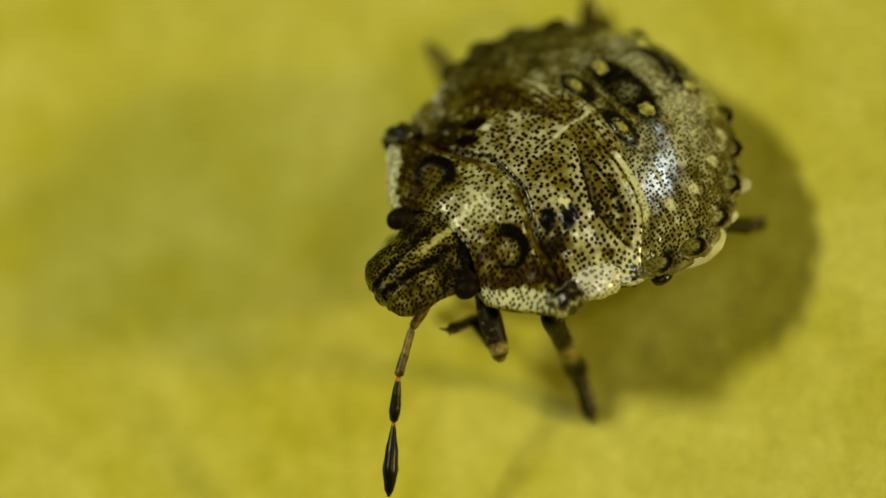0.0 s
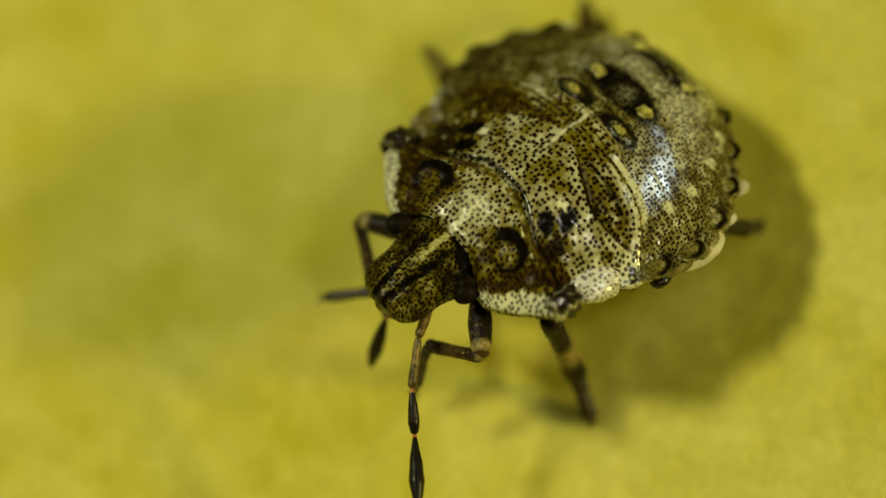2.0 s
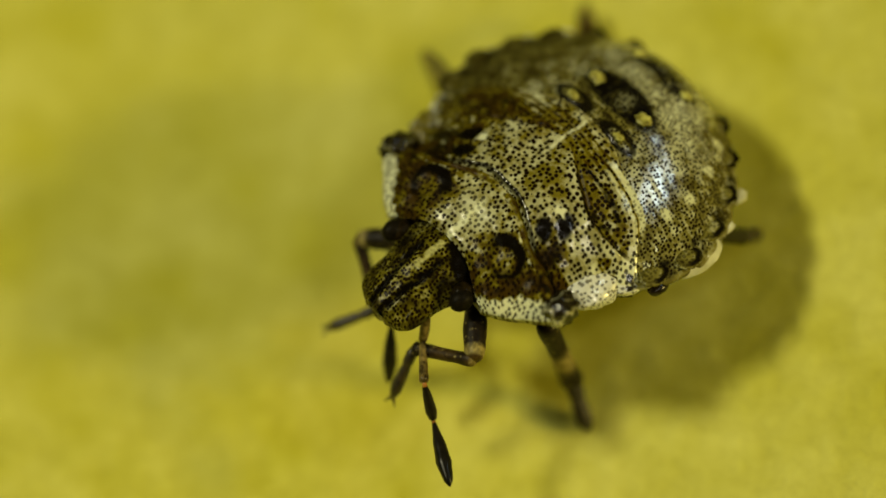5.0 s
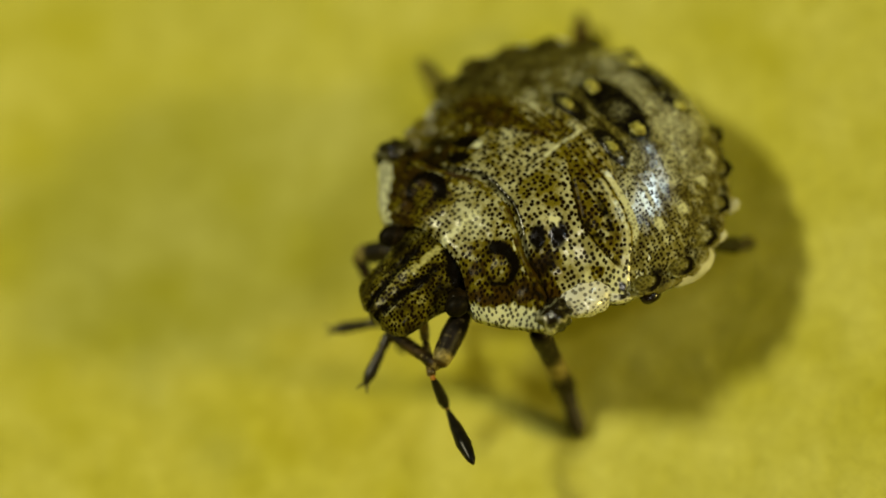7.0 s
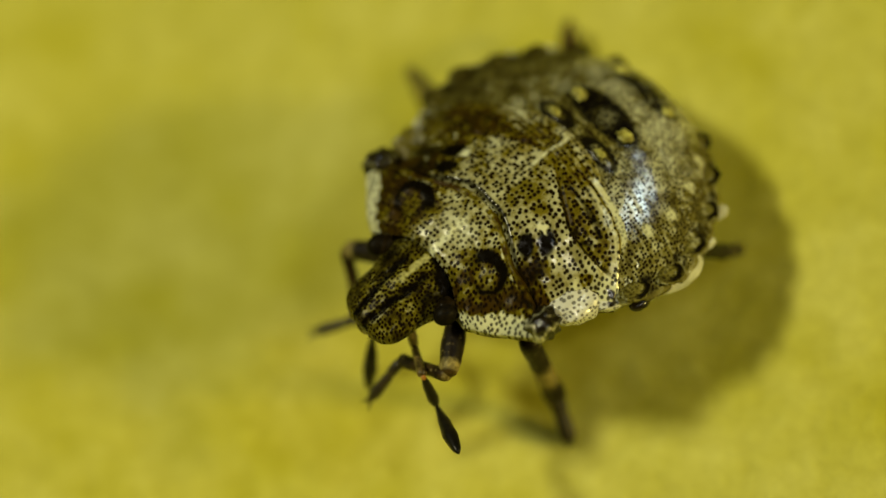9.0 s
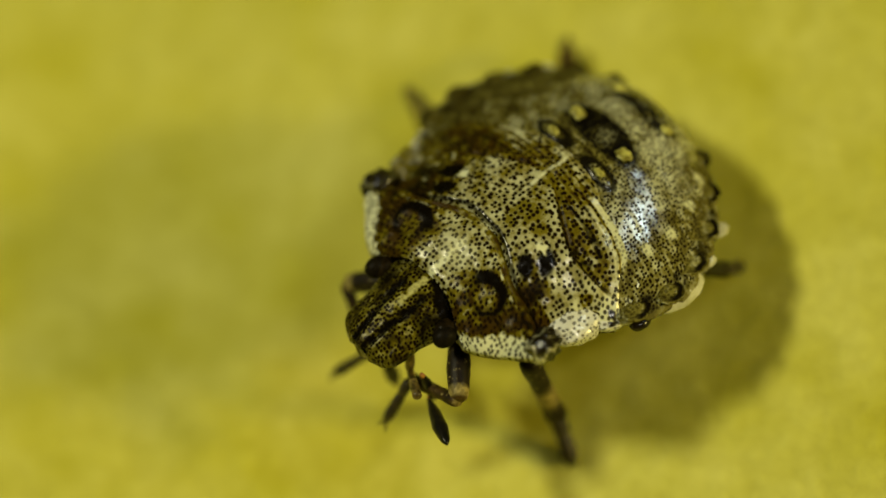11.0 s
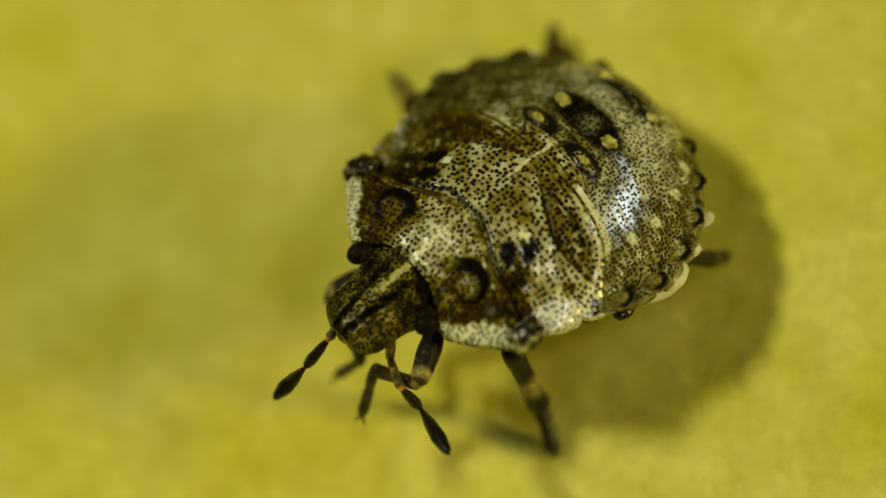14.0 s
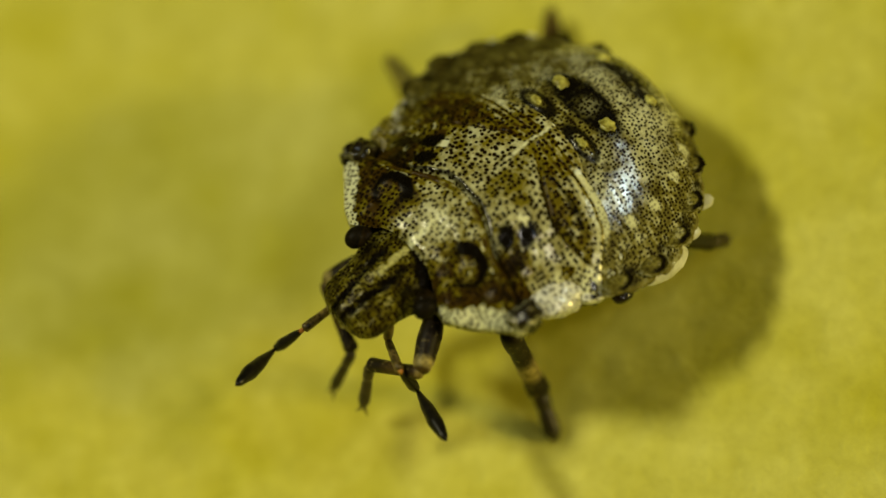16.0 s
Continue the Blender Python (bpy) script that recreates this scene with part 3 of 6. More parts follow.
def pronotum_surface(u, t):
    w = curve(u, [0, 0.04, 0.1, 0.23, 0.38, 0.6, 0.8, 0.92, 1], [1.40, 1.58, 1.73, 1.94, 2.13, 2.46, 2.66, 2.55, 2.35])
    b = w * t
    front = 0.0 + 0.32 * bump01(np.abs(t), 0.3, 1.0)
    a = front + (rear_edge(b) - front) * u
    low = curve(u, [0, 0.3, 0.7, 1], [1.44, 1.50, 1.65, 1.62])
    z = dome(t, low, top(a) + 0.06, 2.0, 0.72)
    s = np.abs(b)
    z = z + 0.03 * blob(a, s, -0.50, 1.02, 0.45, 0.5, 0.6) - 0.03 * blob(a, s, -0.35, 1.10, 0.2, 0.22, 0.6)
    z = z - 0.09 * bump01(u, 0.88, 1.0) - 0.08 * (1 - bump01(u, 0.0, 0.06))
    z = z - 0.02 * np.exp(-((u - 0.86) / 0.03) ** 2) * bump01(s, 0.1, 0.5)
    return a, b, z + LIFT


def pronotum_paint(a, b, u, t):
    n = wobble(a, b, 2.8, 9.0)
    f = wobble(a, b, 8.0, 2.0)
    s, r = np.abs(b), np.abs(t)
    brown = 0.37 + 0.50 * bump01(s + 0.20 * n + 0.10 * f, 0.38, 0.95) + 0.15 * bump01(s + 0.15 * n, 1.1, 1.5) + 0.4 * np.clip(f, -0.4, 0.6) * bump01(s, 0.4, 0.6)
    # The right half takes extra brown in place of shade.
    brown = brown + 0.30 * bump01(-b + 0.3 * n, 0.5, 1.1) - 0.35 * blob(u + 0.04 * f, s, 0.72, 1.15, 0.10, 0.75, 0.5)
    brown = brown - 0.30 * blob(a, s, -0.43, 1.14, 0.20, 0.26, 0.3)
    brown = np.maximum(brown, 0.55 * bump01(a, -0.25, -0.05) * bump01(s, 0.15, 0.4))
    brown = np.maximum(brown, 0.95 * bump01(u, 0.83, 0.87) * bump01(s, 0.02, 0.3) * np.clip(0.9 + f, 0, 1))
    brown = np.maximum(brown, bump01(u, 0.72, 0.78) * bump01(-b + 0.3 * n, 0.5, 1.0) * np.clip(0.75 + f, 0, 1))
    ring = blob(a + 0.06 * n, s, -0.50, 1.08, 0.36, 0.44, 0.14) - 1.1 * blob(a + 0.04 * f, s + 0.04 * n, -0.43, 1.14, 0.20, 0.26, 0.25)
    dark = np.clip(1.2 * ring, 0, 1) * (1 - 0.7 * bump01(0.8 * (a + 0.48) - 0.6 * (s - 1.08), 0.12, 0.28))
    dark = np.maximum(dark, 0.5 * bump01(u, 0.965, 0.985))
    dark = np.maximum(dark, 0.9 * bump01(s, 1.65, 1.85) * bump01(u, 0.62, 0.72) * np.clip(0.45 + 1.8 * f, 0, 1))
    dark = np.maximum(dark, 0.55 * bump01(s, 1.2, 1.4) * np.clip(3.0 * f - 0.2, 0, 1))
    lobe = bump01(r + 0.07 * f + 0.04 * n, 0.79, 0.86) * (1 - bump01(u + 0.05 * n, 0.64, 0.74))
    line = np.maximum(1.0 * stripe(b + 0.02 * f, 0, 0.075) * (1 - bump01(u, 0.55, 0.75)), 0.55 * blob(a + 0.1 * f, b, -0.62, 0.0, 0.25, 0.45, 0.8))
    # Highlights along the hind ridge, painted as pale flecks.
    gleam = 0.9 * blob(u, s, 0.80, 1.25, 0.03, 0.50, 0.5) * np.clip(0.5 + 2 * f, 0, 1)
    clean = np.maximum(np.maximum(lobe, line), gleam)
    edge = bump01(u, 0.82, 0.86) * bump01(s, 0.02, 0.3)
    return layers(dark * (1 - lobe) * (1 - line), brown * (1 - clean), (1 - 0.15 * lobe) * (1 - 0.6 * line) * (1 - 0.75 * edge), (1 - clean) * (0.35 + 0.5 * bump01(s, 0.8, 1.3)))


def head_surface(u, t):
    """The head in its own space: x forward from the neck, 0 at the neck."""
    w = curve(u, [0, 0.1, 0.25, 0.42, 0.55, 0.7, 0.85, 0.94, 1], [1.02, 1.06, 0.99, 0.83, 0.76, 0.76, 0.72, 0.58, 0.28])
    b = w * t
    a = -0.18 + 1.90 * u - 0.05 * np.exp(-((np.abs(b) - 0.17) / 0.06) ** 2) * bump01(u, 0.9, 1)
    crown = curve(a, [-0.2, 0.2, 0.7, 1.2, 1.6, 1.75], [0.02, 0.0, -0.10, -0.28, -0.46, -0.58])
    edge = curve(a, [-0.2, 0.5, 1.2, 1.75], [-0.50, -0.52, -0.62, -0.68])
    z = dome(t, edge, crown, 2.2, 0.75)
    s = np.abs(b)
    lobe = np.interp(a, [0.2, 1.0, 1.7], [0.30, 0.22, 0.13])
    z = z - 0.06 * np.exp(-((s - lobe) / 0.045) ** 2) * bump01(a, 0.25, 0.5)
    z = z - 0.03 * np.exp(-((s - 0.52) / 0.06) ** 2) * bump01(a, 0.2, 0.4)
    return a, b, z


def head_paint(a, b, u, t):
    n = wobble(a, b, 4.0, 12.0)
    f = wobble(a, b, 9.0, 3.0)
    s = np.abs(b)
    lobe = np.interp(a, [0.2, 1.0, 1.7], [0.32, 0.22, 0.13])
    dark = stripe(s + 0.05 * n, lobe, 0.085) * bump01(a, 0.1, 0.4) * np.clip(0.95 + 0.9 * f, 0, 1)
    dark = np.maximum(dark, 0.85 * stripe(s, 0.62, 0.12) * (1 - bump01(a, 0.6, 0.9)) * np.clip(0.8 + n, 0, 1))
    dark = np.maximum(dark, np.where(b > 0, 1.0, 0.4) * bump01(-a + 0.28 * bump01(s, 0.1, 0.7) + 0.05 * n, -0.10, 0.0) * bump01(s, 0.05, 0.12))
    dark = np.maximum(dark, np.where(b > 0, 0.9, 0.35) * bump01(s + 0.1 * f, 0.50, 0.75) * (1 - bump01(a, 0.35, 0.6)))
    dark = np.maximum(dark, 0.65 * np.clip(2.5 * f - 0.2, 0, 1) * bump01(s, 0.2, 0.35))
    brown = 0.46 + 0.6 * np.clip(n + 0.1, 0, 1) + 0.5 * oval(a + 0.1 * f, s, 0.45, 0.42, 0.32, 0.13, 20, 0.4)
    line = stripe(b + 0.03 * f, 0, 0.075) * np.clip(1.0 + f, 0.3, 1) * (1 - bump01(a + 0.3 * f, 0.6, 0.95)) * bump01(a, -0.05, 0.05)
    dots = 1 - 0.8 * line
    return layers(dark * (1 - line), brown * (1 - line), dots, 1 - line)


def aim(p, q, roll=0.0):
    """The pose at p whose x axis points at q; millimetres."""
    way = Vector(q) - Vector(p)
    turn = way.to_track_quat("X", "Z").to_matrix().to_4x4()
    return Matrix.Translation(Vector(p) * MM) @ turn @ pose(0, 0, 0, roll)


FEMUR = [(0, 0.10), (0.08, 0.17), (0.5, 0.235), (0.85, 0.20), (0.95, 0.17), (1, 0.09)]
TIBIA = [(0, 0.10), (0.06, 0.14), (0.3, 0.12), (0.8, 0.135), (0.96, 0.15), (1, 0.09)]
TARSUS = [(0, 0.07), (0.1, 0.11), (0.30, 0.11), (0.35, 0.08), (0.42, 0.105), (0.85, 0.12), (1, 0.06)]


def standing_leg(bug, name, joints, label, shin, slim=1.0, thigh=MAT_FEMUR):
    """A leg that keeps its place: joints are hip, knee, ankle and tip."""
    hip = ball(name, MAT_DARK, bug, joints[0], (0.26, 0.24, 0.24), label, 0.1)
    kinds = (("femur", FEMUR, thigh), ("tibia", TIBIA, shin), ("tarsus", TARSUS, MAT_TARSUS))
    for (word, prof, mat), p, q in zip(kinds, joints, joints[1:]):
        seg = tube(word, mat, hip, (Vector(q) - Vector(p)).length, [(u, r * slim) for u, r in prof])
        seg.matrix_basis = aim(p, q)
    claws_at(hip, joints[2], joints[3])
    return hip


def add_claws(ob, length):
    """Two small claws at the tip of a foot, in its one mesh."""
    bm = bmesh.new()
    bm.from_mesh(ob.data)
    for side in (-1, 1):
        at = mm_pose(length + 0.07, side * 0.06, 0, 0, 0, side * 32) @ mm_pose(0, 0, 0, 0, 90, 0)
        bmesh.ops.create_cone(bm, segments=8, radius1=0.045 * MM, radius2=0.008 * MM, depth=0.26 * MM, matrix=at)
    bm.to_mesh(ob.data)
    bm.free()


def claws_at(hip, p, q):
    way = (Vector(q) - Vector(p)).normalized()
    for side in (-1, 1):
        c = tube("claw", MAT_DARK, hip, 0.16, [(0, 0.035), (0.5, 0.028), (1, 0.008)], sides=8)
        c.matrix_basis = aim(q, Vector(q) + way) @ mm_pose(-0.03, 0, 0, 0, 0, side * 35)


def build_bug():
    bug = new("shield_bug")
    tagged(bug, "speckled brown and cream shield bug nymph standing on yellow sheet", "insect")
    bug.matrix_basis = mm_pose(0.137, 0.371, 0, 0, 0, 219.5)
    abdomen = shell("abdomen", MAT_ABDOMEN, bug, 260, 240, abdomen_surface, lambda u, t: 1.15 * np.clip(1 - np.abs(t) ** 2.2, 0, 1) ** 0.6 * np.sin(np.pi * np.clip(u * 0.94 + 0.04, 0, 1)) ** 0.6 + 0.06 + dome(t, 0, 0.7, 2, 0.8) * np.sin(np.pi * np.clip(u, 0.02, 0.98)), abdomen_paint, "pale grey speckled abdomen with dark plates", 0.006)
    for a, r in ((-3.65, (0.08, 0.13, 0.035)), (-4.28, (0.13, 0.18, 0.04)), (-5.38, (0.10, 0.16, 0.04))):
        for side in (-1, 1):
            b = side * 0.66
            z = float(dome(np.array(b / np.interp(a, WIDE_A, WIDE_B)), 1.58, top(a), 1.9, 1.0)) + 0.06 + LIFT
            ball("gland_spot", MAT_YELLOW, abdomen, (a, b, z), r, "pale yellow gland spot", 0.4)
    for a in (-2.72, -3.48, -4.25, -4.93, -5.50, -5.92):
        w = float(np.interp(a, WIDE_A, WIDE_B))
        for side in (-1, 1):
            ball("edge_knob", MAT_ABDOMEN, abdomen, (a + 0.16, side * (w - 0.25), 1.58 + 0.12 * float(bump01(np.array(-a), 4.2, 5.4)) + (top(a) - 1.58) * (1 - (1 - 0.25 / w) ** 1.9) - 0.01 + LIFT), (0.30, 0.24, 0.075), "olive knob with a dark ring on the abdomen's edge", 0.22, 18, 28, lambda v, side=side: knob_paint(v, side))
            if a > -5:
                ball("edge_lobe", MAT_RIM, abdomen, (a - 0.20, side * (w - 0.20), 1.555 + LIFT), (0.22, 0.15, 0.07), "cream edge lobe", 0.25, 14, 20)
    for side in (-1, 1):
        ball("belly_edge", MAT_RIM, abdomen, (-3.62, side * 2.98, 1.40 + LIFT), (0.62, 0.38, 0.22), "cream edge of the belly", 0.15, 18, 28)
        # Added black stub, standing in for the hind leg's knee.
        ball("knee_stub", MAT_DARK, abdomen, (-2.60, side * 3.10, 1.44 + LIFT), (0.24, 0.16, 0.11), "black stub for a hind knee under the abdomen's edge", 0.15)
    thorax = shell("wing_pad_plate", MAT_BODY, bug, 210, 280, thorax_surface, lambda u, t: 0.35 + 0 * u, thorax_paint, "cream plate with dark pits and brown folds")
    for side in (-1, 1):
        # Both lobes are cream; the right one is browned to paint its shade.
        ball("wing_pad_lobe", MAT_LOBE, thorax, (-1.58, side * 2.29, 1.54 + LIFT), (0.58, 0.54, 0.27), "cream wing pad lobe with few pits", 0.12, 28, 44, (0, 0.02 if side > 0 else 0.55, 0.72, 0.2))
        ball("wing_pad_lobe", MAT_LOBE, thorax, (-2.20, side * 2.66, 1.52 + LIFT), (0.40, 0.31, 0.17), "cream wing pad lobe with a black spot", 0.10, 28, 44, lambda v, side=side: lobe_paint(v, side))
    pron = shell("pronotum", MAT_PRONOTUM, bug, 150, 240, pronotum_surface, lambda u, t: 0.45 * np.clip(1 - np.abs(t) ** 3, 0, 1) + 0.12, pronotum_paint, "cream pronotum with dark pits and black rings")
    for side in (-1, 1):
        ball("shoulder_knob", MAT_SHOULDER, pron, (-0.72, side * 2.40, 1.65 + LIFT), (0.38, 0.33, 0.30), "black lumpy shoulder knob with a cream ridge", 0.26, 32, 48, lambda v, side=side: shoulder_paint(v, side))
    ball("chest", MAT_LEG, bug, (-1.1, 0, 1.25 + LIFT), (1.5, 1.75, 0.75), "dark underside", 0.1)
    head = shell("head", MAT_HEAD, bug, 110, 110, head_surface, lambda u, t: 0.16 + 0.55 * np.clip(1 - np.abs(t) ** 2, 0, 1) * (1 - 0.6 * u), head_paint, "olive brown head with dark pits")
    head.matrix_basis = mm_pose(0, 0, 1.88 + LIFT)
    for side in (-1, 1):
        ball("eye", MAT_EYE, head, (0.43, side * 1.02, -0.39), (0.26, 0.21, 0.21), "glossy black eye")
        ball("eye_base", MAT_HEAD_PLAIN, head, (0.32, side * 0.92, -0.40), (0.26, 0.22, 0.20), "", 0.1)
    standing_leg(bug, "middle_leg", [(-1.3, 1.2, 1.1 + LIFT), (-0.65, 2.15, 4.10), (-1.32, 2.40, 1.55), (-1.15, 3.10, 0.82)], "dark middle leg with a pale band", MAT_TIBIA_PALE, 1.6)
    standing_leg(bug, "hind_leg", [(-2.3, 1.2, 1.0 + LIFT), (-4.10, 2.60, 4.50), (-5.25, 2.84, 3.60), (-5.88, 2.72, 3.00)], "dark hind leg", MAT_DARK, 1.2)
    standing_leg(bug, "middle_leg", [(-2.6, -1.3, 1.1 + LIFT), (-3.22, -4.70, 3.70), (-3.35, -3.97, 2.40), (-3.28, -3.59, 1.70)], "olive middle leg", MAT_TIBIA_OLIVE, 0.95, MAT_TIBIA_OLIVE)
    standing_leg(bug, "hind_leg", [(-4.2, -1.1, 1.0 + LIFT), (-6.66, -3.52, 3.80), (-6.48, -3.00, 3.52), (-6.10, -2.30, 3.22)], "dark hind leg", MAT_TIBIA, 0.72)
    return bug, head


def build_moving_legs(bug):
    legs = []
    for side in (1, -1):
        hip = ball("foreleg", MAT_DARK, bug, (-0.1, side * 0.75, 0.95 + LIFT), (0.24, 0.24, 0.28), "dark foreleg with pale bands", 0.1)
        femur = tube("femur", MAT_FEMUR, hip, 1.5, FEMUR)
        tibia = tube("tibia", MAT_TIBIA, hip, 1.45, TIBIA)
        tarsus = tube("tarsus", MAT_TARSUS, hip, 1.1, TARSUS)
        add_claws(tarsus, 1.1)
        legs.append((femur, tibia, tarsus))
    return legs


def build_antennae(bug):
    made = []
    for _ in range(2):
        base = tube("antenna", MAT_ANTENNA, bug, 0.6, [(0, 0.08), (0.5, 0.10), (0.9, 0.09), (1, 0.06)], "thin brown and black antenna")
        second = tube("second_joint", MAT_ANTENNA, base, 0.97, [(0, 0.05), (0.1, 0.075), (0.7, 0.088), (0.95, 0.095), (1, 0.04)])
        third = tube("third_joint", MAT_BLACK, base, 0.87, [(0, 0.04), (0.08, 0.05), (0.35, 0.09), (0.75, 0.115), (0.95, 0.08), (1, 0.03)])
        fourth = tube("fourth_joint", MAT_BLACK, base, 1.4, [(0, 0.035), (0.08, 0.05), (0.35, 0.12), (0.65, 0.152), (0.92, 0.085), (1, 0.02)])
        for seg in (third, fourth):
            seg.data.materials.append(MAT_JOINT)
            for p in seg.data.polygons:
                p.material_index = 1 if p.center.x < 0.00008 else 0
        made.append((base, second, third, fourth))
    return made


MAT_HEAD_PLAIN = plain_skin("dark_head_skin", (0.004, 0.003, 0.001), (0.022, 0.014, 0.004), 0.35, 5200, 0.06)
build_sheet()
bug, head = build_bug()
forelegs = build_moving_legs(bug)
antennae = build_antennae(bug)


